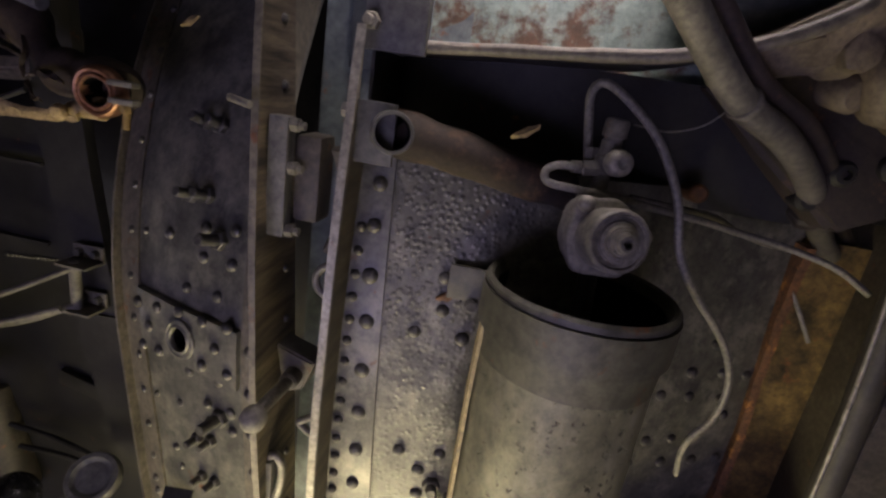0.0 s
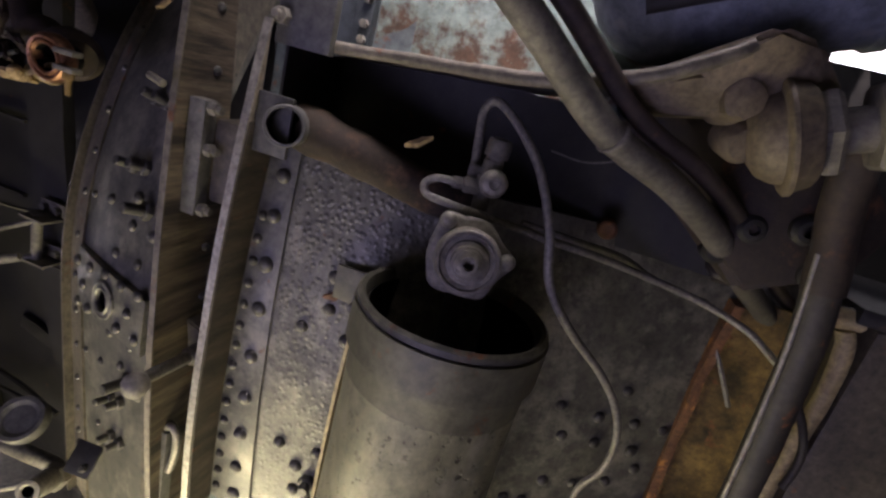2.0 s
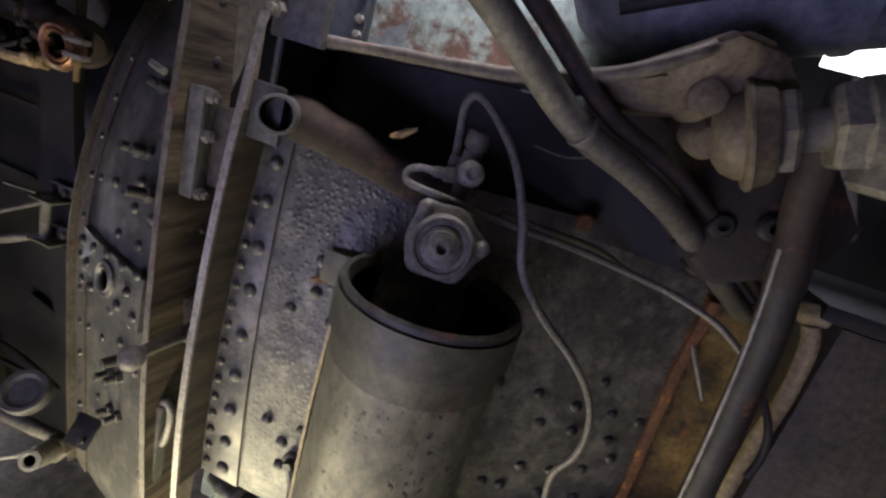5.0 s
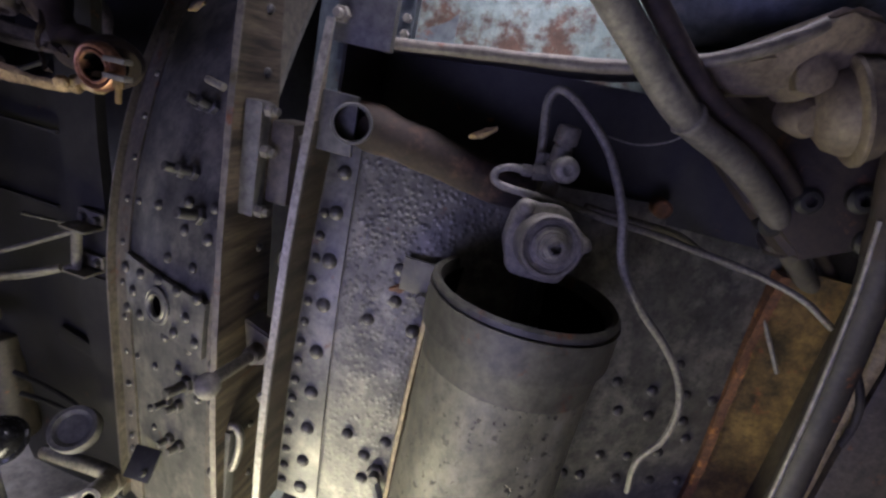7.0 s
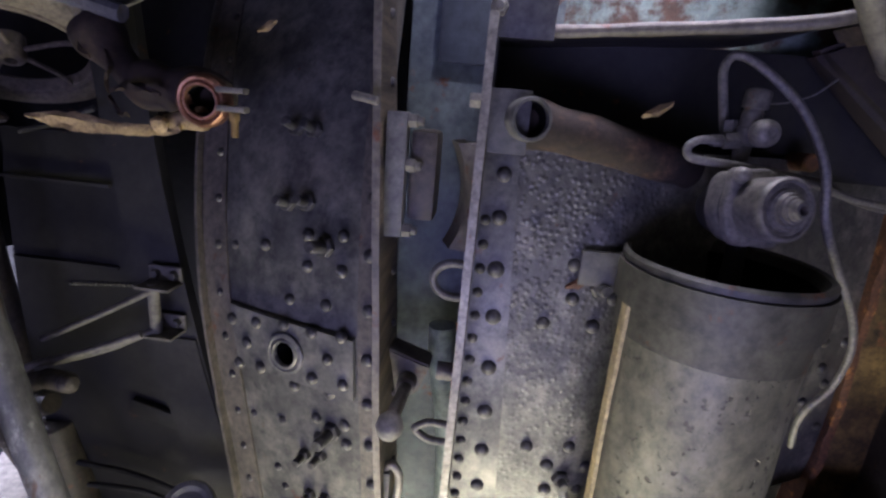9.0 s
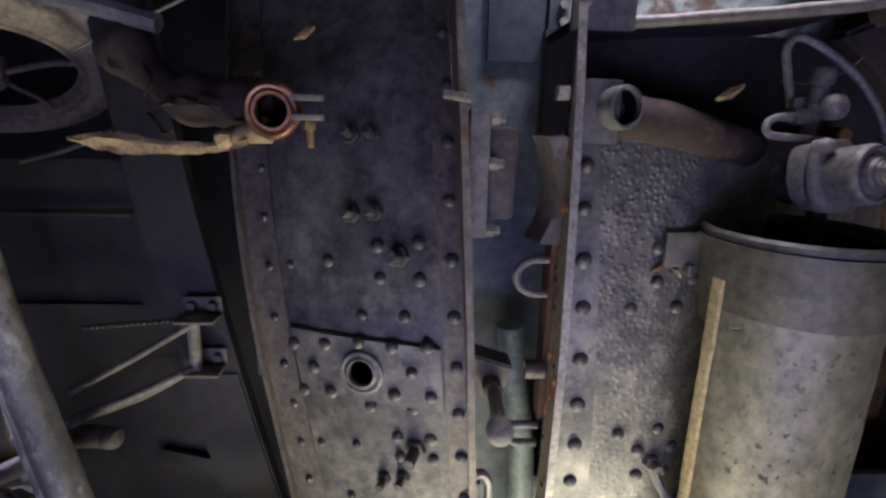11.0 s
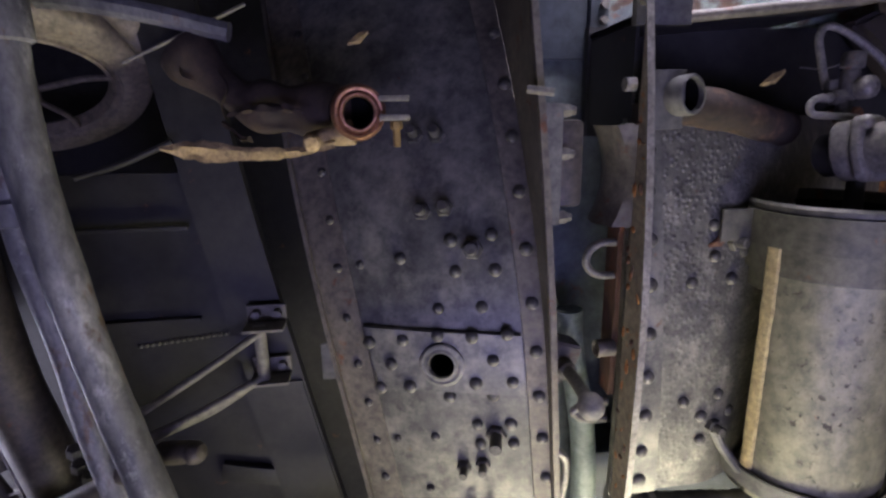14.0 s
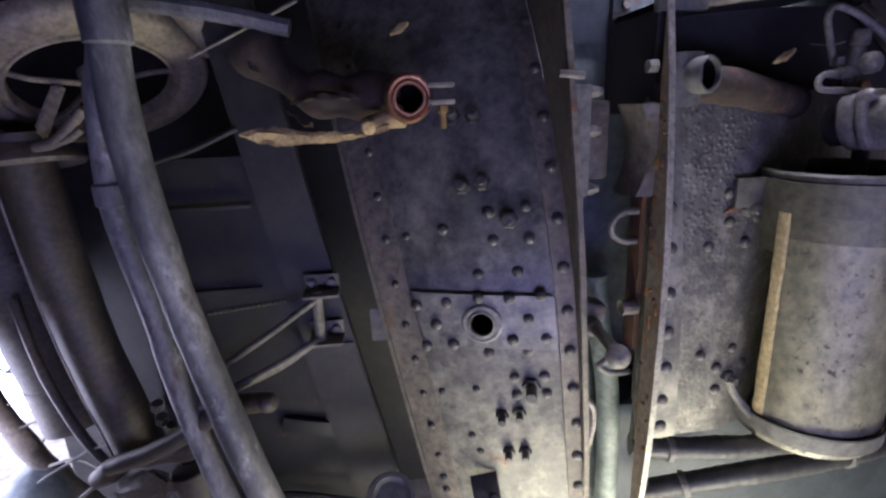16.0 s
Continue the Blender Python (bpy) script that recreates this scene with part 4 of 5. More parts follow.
link = thing("drag_link", "grimy iron link bar with a rounded joint", "link bar")
bm = bmesh.new()
tube(bm, [(-1.063, 0.970, 0.888), (-1.030, 0.965, 0.890), (-1.000, 0.960, 0.894)], 0.020, 14, 8, 0.25)
lathe(bm, [(0.00001, -0.02), (0.014, -0.017), (0.021, -0.006), (0.021, 0.006), (0.014, 0.017), (0.00001, 0.02)], (-0.998, 0.955, 0.893), (0.9, -0.3, 0.2), 16, 0.1)
part("joint", bm, M_OILY, link)
bm = bmesh.new()
tube(bm, [(-1.053, 0.970, 0.889), (-1.121, 0.985, 0.857), (-1.207, 1.000, 0.801), (-1.297, 1.020, 0.753), (-1.400, 1.050, 0.708)], 0.020, 14, 8, 0.2)
part("bar", bm, M_OILY, link)
bm = bmesh.new()
tube(bm, [(-0.913, 1.070, 0.963), (-0.999, 1.030, 0.933), (-1.056, 1.000, 0.920), (-1.117, 0.990, 0.897), (-1.201, 1.000, 0.837)], 0.0085, 12, 8)
part("rod", bm, M_CAST, link)

# hoses near the left side
ha = thing("hose", "thick worn grey hose sweeping down", "hose", "hoses at the side")
bm = bmesh.new()
tube(bm, [(-1.125, 0.90, 2.3), (-1.132, 0.90, 1.80), (-1.136, 0.90, 1.624), (-1.139, 0.90, 1.451), (-1.120, 0.90, 1.245), (-1.088, 0.895, 1.053), (-1.012, 0.875, 0.748), (-0.90, 0.85, 0.40), (-0.80, 0.84, 0.02)], 0.0305, 20, 12, 0.05)
part("tube", bm, M_HOSE, ha)
bm = bmesh.new()
lathe(bm, [(0.031, -0.03), (0.036, -0.026), (0.0365, 0.05), (0.031, 0.06)], (-1.134, 0.90, 1.62), (0, 0, 1), 24)
part("sleeve", bm, M_HOSE, ha)
hb = thing("hose", "thinner worn grey hose beside the thick one", "hose", "hoses at the side")
bm = bmesh.new()
tube(bm, [(-1.155, 0.945, 2.3), (-1.16, 0.945, 1.72), (-1.167, 0.948, 1.61), (-1.20, 0.972, 1.53), (-1.226, 0.998, 1.441), (-1.234, 1.0, 1.303), (-1.206, 1.0, 1.103), (-1.178, 0.99, 0.89), (-1.118, 0.97, 0.638), (-1.02, 0.95, 0.30), (-0.94, 0.95, 0.02)], 0.0235, 16, 12, 0.06)
part("tube", bm, M_HOSE, hb)
bm = bmesh.new()
lathe(bm, [(0.024, -0.02), (0.03, -0.017), (0.03, 0.02), (0.024, 0.025)], (-1.233, 1.0, 1.34), (0, 0, 1), 20)
part("clip", bm, M_HOSE, hb)
dc = thing("duct", "dull brown steel duct with a folded seam", "duct", "ducts at the side")
dc_line = [(-1.539, 1.260, 1.459), (-1.539, 1.260, 1.394), (-1.527, 1.260, 1.170), (-1.501, 1.260, 0.924), (-1.453, 1.260, 0.674), (-1.439, 1.260, 0.605)]
bm = bmesh.new()
tube(bm, dc_line, 0.062, 30, 10, 0.02)
part("shell", bm, M_OILY, dc)
bm = bmesh.new()
tube(bm, [(x - 0.047, y - 0.042, z - 0.01) for x, y, z in dc_line], 0.0035, 8, 8)
part("seam", bm, M_EDGE, dc)
bell = thing("bell_casting", "dusty flared casting holding the top of the duct", "casting")
bm = bmesh.new()
lathe(bm, [(0.068, 0.03), (0.072, 0.018), (0.080, 0.010), (0.100, -0.005), (0.122, -0.022), (0.128, -0.032), (0.122, -0.041), (0.104, -0.040), (0.078, -0.030), (0.0635, -0.012)], (-1.55, 1.27, 1.417), (-0.12, 0.12, 1), 40, 0.03, caps=False)
part("flare", bm, M_WHEEL, bell)
bm = bmesh.new()
hull(bm, [(-1.425, 1.235, 1.559), (-1.396, 1.235, 1.552), (-1.444, 1.200, 1.437), (-1.464, 1.200, 1.463)] + [(-1.444, 1.270, 1.562), (-1.415, 1.270, 1.555), (-1.464, 1.235, 1.437), (-1.485, 1.235, 1.463)], 0.006)
part("web", bm, M_WHEEL, bell)
bm = bmesh.new()
hull(bm, [(-1.611, 1.235, 1.530), (-1.621, 1.235, 1.494), (-1.541, 1.200, 1.430), (-1.518, 1.200, 1.453)] + [(-1.636, 1.270, 1.532), (-1.645, 1.270, 1.495), (-1.564, 1.235, 1.429), (-1.540, 1.235, 1.453)], 0.006)
part("web", bm, M_WHEEL, bell)
bm = bmesh.new()
tube(bm, [(-1.449, 1.165, 1.427), (-1.398, 1.150, 1.437), (-1.360, 1.140, 1.463), (-1.322, 1.140, 1.501)], 0.011, 12, 8, 0.35)
tube(bm, [(-1.405, 1.150, 1.432), (-1.362, 1.140, 1.444), (-1.335, 1.140, 1.462)], 0.008, 10, 8, 0.3)
part("claw", bm, M_WHEEL, bell, "pale worn forked claw")
dd = thing("duct", "wide dark steel duct with riveted lap", "duct", "ducts at the side")
dd_line = [(-1.770, 1.420, 1.317), (-1.763, 1.420, 1.143), (-1.746, 1.420, 0.941), (-1.714, 1.420, 0.757), (-1.692, 1.420, 0.611)]
bm = bmesh.new()
tube(bm, dd_line, 0.082, 30, 10, 0.02)
part("shell", bm, M_OILY, dd)
bm = bmesh.new()
tube(bm, dd_line[-2:], 0.0845, 30, 6, 0.02)
part("cuff", bm, M_OILY, dd, "lapped lower cuff")
for k in range(8):
    o = new("rivet", SMALL_RIVET)
    px, pz = -1.680, 1.154
    o.matrix_world = Matrix.LocRotScale((px + 0.033 * (k % 2) + 0.006 * (k // 2), 1.345, pz - 0.022 * (k // 2)), Vector((0.2, -1, 0)).to_track_quat("Z", "Y"), (0.7, 0.7, 0.8))
    o.parent = dd
beam = thing("cross_beam", "grimy lumpy iron beam under the ducts", "beam")
bm = bmesh.new()
tube(bm, [(-1.504, 1.160, 0.595), (-1.418, 1.140, 0.651), (-1.338, 1.120, 0.680), (-1.252, 1.100, 0.701), (-1.184, 1.090, 0.728)], 0.026, 16, 10, 0.35)
part("beam", bm, M_OILY, beam)
bm = bmesh.new()
hull(bm, [(-1.443, 1.100, 0.612), (-1.335, 1.080, 0.678), (-1.272, 1.060, 0.657), (-1.282, 1.060, 0.597), (-1.420, 1.100, 0.555)] + [(-1.488, 1.170, 0.559), (-1.384, 1.170, 0.613), (-1.326, 1.170, 0.575), (-1.338, 1.170, 0.508), (-1.463, 1.170, 0.499)], 0.014)
part("housing", bm, M_OILY, beam)
for k, p in enumerate([(-1.293, 1.100, 0.816), (-1.284, 1.090, 0.786), (-1.261, 1.080, 0.767)]):
    bm = bmesh.new()
    hexnut(bm, p, (p[0] + 0.006, p[1] - 0.006, p[2] + 0.022), 0.015)
    part("nut", bm, M_RIVET, beam)
cone = thing("tapered_sleeve", "dull brown tapered sleeve under the beam", "sleeve")
bm = bmesh.new()
rod(bm, (-1.279, 1.17, 0.596), (-1.234, 1.17, 0.242), 0.052, 24, r2=0.064, bev=0.004)
part("sleeve", bm, M_OILY, cone)
# cables and rods across the daylit gap
gap_lines = (
    (0.0045, [(-1.865, 1.450, 0.774), (-1.798, 1.400, 0.820), (-1.704, 1.360, 0.822)]),
    (0.004, [(-1.933, 1.450, 0.880), (-1.891, 1.450, 0.861), (-1.888, 1.450, 0.795), (-1.790, 1.420, 0.774)]),
    (0.003, [(-1.890, 1.450, 0.671), (-1.836, 1.440, 0.701), (-1.787, 1.430, 0.744)]),
    (0.003, [(-1.838, 1.400, 0.620), (-1.786, 1.400, 0.634), (-1.765, 1.400, 0.599), (-1.789, 1.400, 0.566)]),
    (0.005, [(-1.588, 1.300, 0.604), (-1.529, 1.270, 0.619), (-1.477, 1.240, 0.610)]),
    (0.004, [(-1.714, 1.300, 0.551), (-1.636, 1.280, 0.580), (-1.568, 1.250, 0.576), (-1.501, 1.200, 0.563)]),
    (0.004, [(-1.756, 1.300, 0.502), (-1.671, 1.280, 0.556), (-1.572, 1.260, 0.615), (-1.485, 1.220, 0.657)]),
    (0.006, [(-1.647, 1.250, 0.451), (-1.563, 1.220, 0.526), (-1.493, 1.200, 0.567), (-1.423, 1.180, 0.582)]),
)
for k, (r, pts) in enumerate(gap_lines):
    wires = thing("cable", "thin dark cable hanging in the daylit gap", "cable", "cables in the gap")
    bm = bmesh.new()
    tube(bm, pts, r, 8, 8, 0.2)
    part("wire", bm, (M_RUBBER, M_CAST, M_TUBE)[k % 3], wires)
rail = thing("guide_rail", "slim brown rail slanting down past the ducts", "rail")
bm = bmesh.new()
tube(bm, [(-1.693, 1.320, 1.043), (-1.667, 1.300, 0.887), (-1.627, 1.280, 0.758), (-1.569, 1.260, 0.633), (-1.480, 1.240, 0.500), (-1.380, 1.200, 0.370)], 0.013, 12, 8, 0.08)
part("bar", bm, M_OILY, rail)
post = thing("post", "weathered slanted post by the opening", "post")
bm = bmesh.new()
tube(bm, [(-2.031, 1.500, 1.003), (-1.978, 1.480, 0.787), (-1.910, 1.450, 0.624), (-1.807, 1.420, 0.452), (-1.671, 1.400, 0.282), (-1.519, 1.380, 0.055)], 0.032, 14, 6, 0.15)
part("pole", bm, M_OILY, post)
bowl = thing("pale_housing", "pale bluish rounded housing below the gap", "housing")
bm = bmesh.new()
lathe(bm, [(0.00001, 0.07), (0.04, 0.064), (0.07, 0.045), (0.088, 0.015), (0.092, -0.02), (0.088, -0.08), (0.086, -0.2)], (-1.838, 1.4, 0.409), (0.1, -0.1, 1), 28, 0.04)
part("shell", bm, M_GAP, bowl)

# hand wheel high on the left
wheel = thing("pulley_wheel", "dusty cast wheel with broad rim and thin curved spokes", "wheel")
WC = Vector((-1.370, 1.304, 1.548))
wn_ = Vector((0.306, -0.447, -0.841)).normalized()
bm = bmesh.new()
lathe(bm, [(0.160, -0.030), (0.162, -0.006), (0.165, 0.000), (0.171, 0.000), (0.174, -0.006), (0.181, -0.007), (0.185, 0.001), (0.192, 0.004), (0.206, 0.004), (0.232, 0.001), (0.243, -0.005), (0.249, -0.014), (0.249, -0.042), (0.242, -0.048), (0.205, -0.038), (0.170, -0.040), (0.160, -0.030)], WC, wn_, 72, caps=False)
part("rim", bm, M_WHEEL, wheel)
bm = bmesh.new()
lathe(bm, [(0.012, -0.05), (0.03, -0.045), (0.032, 0.01), (0.026, 0.02), (0.014, 0.022), (0.012, 0.0)], WC, wn_, 28)
part("hub", bm, M_WHEEL, wheel)
wq = wn_.to_track_quat("Z", "Y")
for k in range(5):
    a = 2 * math.pi * k / 5 + 0.3
    bm = bmesh.new()
    pts = [WC + wq @ Vector((r * math.cos(a + c), r * math.sin(a + c), -0.008)) for r, c in ((0.026, 0), (0.07, 0.1), (0.12, 0.12), (0.1635, 0.05))]
    tube(bm, pts, 0.0065, 10, 6)
    part("spoke", bm, M_WHEEL, wheel)
wb = thing("wheel_bracket", "dusty cast arm holding the wheel", "bracket")
bm = bmesh.new()
tube(bm, [(-1.161, 1.200, 1.771), (-1.138, 1.210, 1.723), (-1.108, 1.225, 1.682), (-1.087, 1.240, 1.644), (-1.086, 1.260, 1.616)], 0.030, 16, 8, 0.2)
part("arm", bm, M_WHEEL, wb)
bars = thing("overhead_bar", "grey flat overhead bar", "bar")
bm = bmesh.new()
tube(bm, [(-1.172, 1.060, 1.681), (-1.106, 1.060, 1.676), (-0.994, 1.060, 1.657), (-0.879, 1.060, 1.630)], 0.017, 8, 6)
part("bar", bm, M_HOSE, bars)
bars = thing("thin_rod", "thin bright rod slanting overhead", "rod")
bm = bmesh.new()
rod(bm, (-1.118, 1.2, 1.597), (-0.879, 1.2, 1.705), 0.0035, 8)
part("rod", bm, M_TUBE, bars)
bars = thing("slanted_bar", "dull slanted bar in the shade", "bar")
bm = bmesh.new()
tube(bm, [(-1.212, 1.140, 1.384), (-1.122, 1.140, 1.409), (-1.026, 1.140, 1.448)], 0.006, 10, 6)
part("bar", bm, M_DARK, bars)

# bronze nut on its wrapped elbow
bn = thing("pipe_elbow", "dark wrapped pipe elbow with a round bronze union nut", "pipe elbow")
np_, nd = Vector((-0.664, 0.938, 1.491)), Vector((-0.10, 0.93, 0.06)).normalized()
bm = bmesh.new()
lathe(bm, [(0.0245, 0.03), (0.0245, 0.004), (0.0265, 0.001), (0.030, 0.001), (0.032, 0.005), (0.033, 0.006), (0.035, 0.003), (0.039, 0.002), (0.043, 0.005), (0.0455, 0.011), (0.0455, 0.028), (0.042, 0.034), (0.025, 0.036)], np_, nd, 28, 0.035, caps=False)
part("nut", bm, M_BRONZE, bn, "worn round bronze union nut")
bm = bmesh.new()
lathe(bm, [(0.0243, 0.006), (0.0235, 0.066), (0.00001, 0.067)], np_, nd, 24, caps=False)
part("bore", bm, M_SHADEBLACK, bn)
bm = bmesh.new()
tube(bm, [np_ + nd * 0.072, np_ + nd * 0.095 + Vector((-0.02, 0, 0)), (-0.735, 1.045, 1.497)] + [(-0.847, 1.060, 1.511), (-0.907, 1.075, 1.549), (-0.944, 1.085, 1.581), (-0.967, 1.090, 1.606)], 0.042, 30, 22, 0.6)
part("wrap", bm, M_WRAP, bn, "dark ragged pipe wrapping")

bm = bmesh.new()
rod(bm, np_ + Vector((-0.01, 0.03, -0.03)), np_ + Vector((-0.09, 0.04, -0.042)), 0.022, 14, r2=0.012, bev=0.003)
part("spigot", bm, M_RAG, bn)
for z in (1.513, 1.483):
    bm = bmesh.new()
    box(bm, -0.632, -0.583, 0.93, 0.952, z - 0.005, z + 0.005, 0.0025)
    part("clevis", bm, M_CAST, bn)
bm = bmesh.new()
hexnut(bm, (-0.605, 0.941, 1.477), (-0.605, 0.941, 1.464), 0.010)
rod(bm, (-0.605, 0.941, 1.465), (-0.605, 0.941, 1.436), 0.006, 10, bev=0.001)
part("bolt", bm, M_BROWN, bn)


def ragged(bm, pts, widths, thick, turn):
    """A crumpled strip of cloth along pts."""
    c = spline(pts, 8)
    prev = None
    for i, p in enumerate(c):
        t = i / (len(c) - 1) * (len(widths) - 1)
        k = min(int(t), len(widths) - 2)
        w = widths[k] + (widths[k + 1] - widths[k]) * (t - k)
        w *= 1 + 0.35 * noise.noise(p * 60)
        a = turn + 0.6 * noise.noise(p * 18)
        u = Vector((0, math.sin(a), math.cos(a)))
        v = Vector((0, math.cos(a), -math.sin(a)))
        wob = 0.004 * noise.noise(p * 45 + Vector((3, 1, 7)))
        ring = [bm.verts.new(p + u * w * s + v * (thick * q + wob * q2)) for s, q, q2 in ((-1, 0, 1), (-0.4, 1, -2), (0.3, 1.2, 2), (1, 0, -1), (0.3, -1, 2), (-0.4, -0.8, -2))]
        if prev:
            for j in range(6):
                bm.faces.new((prev[j], prev[(j + 1) % 6], ring[(j + 1) % 6], ring[j]))
        else:
            bm.faces.new(ring)
        prev = ring
    bm.faces.new(prev)


rag = thing("rag", "torn ochre cloth strip tied to the pipe elbow", "rag")
bm = bmesh.new()
ragged(bm, [(-0.705, 0.945, 1.443), (-0.780, 1.010, 1.428), (-0.851, 0.974, 1.429), (-0.918, 0.953, 1.436), (-0.961, 0.913, 1.443)], (0.007, 0.008, 0.012, 0.019, 0.004), 0.004, 0.2)
part("strip", bm, M_RAG, rag)
bm = bmesh.new()
lathe(bm, [(0.00001, -0.015), (0.011, -0.01), (0.014, 0.0), (0.010, 0.01), (0.00001, 0.014)], (-0.742, 0.945, 1.446), (1, 0, 0.2), 12, 0.4)
part("knot", bm, M_RAG, rag)
for pts, wd in (([(-0.888, 1.020, 1.492), (-0.841, 1.000, 1.503), (-0.797, 0.985, 1.503), (-0.755, 0.970, 1.495)], (0.004, 0.011, 0.009, 0.003)),
                ([(-0.900, 1.030, 1.480), (-0.882, 1.020, 1.468), (-0.866, 1.010, 1.454), (-0.849, 1.010, 1.452)], (0.007, 0.004, 0.005, 0.002)),
                ([(-0.940, 1.050, 1.600), (-0.958, 1.045, 1.582), (-0.957, 1.040, 1.561), (-0.939, 1.040, 1.550)], (0.005, 0.008, 0.006, 0.002)),
                ([(-0.898, 1.030, 1.563), (-0.883, 1.020, 1.536), (-0.894, 1.020, 1.513), (-0.892, 1.020, 1.490)], (0.005, 0.010, 0.008, 0.004))):
    rag = thing("rag", "torn brown scrap hanging from the elbow wrapping", "rag", "scraps on the elbow")
    bm = bmesh.new()
    ragged(bm, pts, wd, 0.003, 1.0)
    part("strip", bm, M_WRAP, rag)
for name_, p0, mat in (("flake", (-0.664, 1.20, 1.643), M_RAG), ("flake", (0.082, 0.965, 1.54), M_RAG), ("flake", (0.004, 0.950, 1.246), M_RUST)):
    fk = thing(name_, "small ochre flake of debris caught on the dark metal", "debris")
    bm = bmesh.new()
    q = Vector(p0)
    ragged(bm, [q + Vector((-0.022, 0, -0.010)), q, q + Vector((0.02, 0, 0.012))], (0.003, 0.011, 0.004), 0.003, 0.3)
    part("scrap", bm, mat, fk)

# ---- right side: diagonal pipe, unions, casting, hoses ----
dp = thing("diagonal_pipe", "dull grey diagonal pipe with a brazed collar", "pipe", "pipes at the side")
dp_line = [(0.045, 0.659, 1.870), (0.236, 0.810, 1.716), (0.346, 0.884, 1.630), (0.443, 0.946, 1.589), (0.537, 1.035, 1.537), (0.622, 1.140, 1.472), (0.702, 1.234, 1.417), (0.793, 1.317, 1.352)]
bm = bmesh.new()
tube(bm, dp_line, 0.0212, 20, 8, 0.03)
part("tube", bm, M_CAST, dp)
bm = bmesh.new()
lathe(bm, [(0.0212, -0.003), (0.0240, -0.001), (0.0246, 0.003), (0.0220, 0.006), (0.0212, 0.012)], (0.355, 0.890, 1.626), (0.11, 0.085, -0.07), 24, 0.06)
part("collar", bm, M_CAST, dp, "thin brazed collar")
bm = bmesh.new()
lathe(bm, [(0.0236, -0.020), (0.030, -0.014), (0.032, 0.0), (0.0295, 0.012), (0.0236, 0.018)], (0.617, 1.149, 1.467), (0.08, 0.1, -0.06), 20, 0.12)
part("collar", bm, M_OILY, dp, "lumpy brown lower joint")
dp = thing("diagonal_pipe", "thinner dark pipe behind the diagonal pipe", "pipe", "pipes at the side")
bm = bmesh.new()
tube(bm, [(x + 0.030 + 0.012 * k / 7, y + 0.028, z + 0.026) for k, (x, y, z) in enumerate(dp_line)], 0.0135, 14, 8)
part("tube", bm, M_RUSTYDARK, dp)

un = thing("pipe_union", "large dusty pipe union with flange and hexagon nuts", "pipe union")
ua = Vector((1.0, -0.12, 0.42)).normalized()
u0 = Vector((0.545, 0.945, 1.676))
bm = bmesh.new()
lathe(bm, [(0.012, -0.035), (0.03, -0.033), (0.046, -0.024), (0.056, -0.008), (0.058, 0.002), (0.070, 0.003), (0.0735, 0.006), (0.0735, 0.011), (0.069, 0.015), (0.064, 0.032), (0.058, 0.038), (0.03, 0.039)], u0, ua, 36)
part("flange", bm, M_CASTBROWN, un)
bm = bmesh.new()
hexnut(bm, u0 + ua * 0.038, u0 + ua * 0.062, 0.057)
part("nut", bm, M_CAST, un)
bm = bmesh.new()
rod(bm, u0 + ua * 0.05, u0 + ua * 0.105, 0.028, 22, bev=0.004)
part("nipple", bm, M_CAST, un)
bm = bmesh.new()
hexnut(bm, u0 + ua * 0.095, u0 + ua * 0.130, 0.058)
rod(bm, u0 + ua * 0.122, u0 + ua * 0.24, 0.058, 24, bev=0.006)
part("reducer", bm, M_CAST, un)
bm = bmesh.new()
rod(bm, u0 + ua * 0.195 + Vector((0, 0, -0.10)), u0 + ua * 0.195 + Vector((0, 0, 0.26)), 0.05, 24, bev=0.008)
part("riser", bm, M_CAST, un)


cs = thing("casting", "dark brown cast bracket with round bosses", "bracket")
bm = bmesh.new()
rim_pts = [(0.33, 0.905, 1.688), (0.42, 0.890, 1.728), (0.490, 0.892, 1.792), (0.545, 0.925, 1.79), (0.60, 0.955, 1.745), (0.48, 0.935, 1.685), (0.37, 0.93, 1.662)]
hull(bm, rim_pts + [(x, y + 0.13, z) for x, y, z in rim_pts], 0.010)
part("web", bm, M_CASTBROWN, cs)
bm = bmesh.new()
lathe(bm, [(0.034, -0.06), (0.032, -0.03), (0.026, -0.020), (0.0235, -0.006), (0.0245, -0.003), (0.0235, 0.003), (0.015, 0.006), (0.00001, 0.007)], (0.486, 0.915, 1.708), (0.15, -1, 0.0), 20, 0.18)
part("boss", bm, M_CASTBROWN, cs)
bm = bmesh.new()
lathe(bm, [(0.02, -0.05), (0.026, -0.04), (0.027, 0.0), (0.020, 0.010), (0.00001, 0.011)], (0.51, 0.945, 1.66), (0.3, -1, -0.2), 24)
part("boss", bm, M_CASTBROWN, cs)
bm = bmesh.new()
hull(bm, [(0.36, 1.10, 1.66), (0.36, 1.15, 1.66), (0.44, 1.08, 1.70), (0.74, 1.05, 1.52), (0.74, 1.15, 1.52), (0.62, 1.06, 1.45), (0.62, 1.15, 1.44), (0.50, 1.10, 1.53), (0.80, 1.1, 1.60), (0.70, 1.1, 1.72)], 0.010)
part("web", bm, M_RUSTYDARK, cs)
for p in ((0.60, 1.06, 1.55), (0.665, 1.05, 1.57), (0.57, 1.075, 1.50), (0.70, 1.05, 1.51)):
    bm = bmesh.new()
    lathe(bm, [(0.02, 0.03), (0.022, 0.0), (0.016, -0.008), (0.009, -0.009), (0.008, 0.01)], p, (-0.1, 1, 0), 18)
    part("boss", bm, M_DARK, cs)
nub = thing("rusty_nub", "small rusty stub on the dark plate", "stub")
bm = bmesh.new()
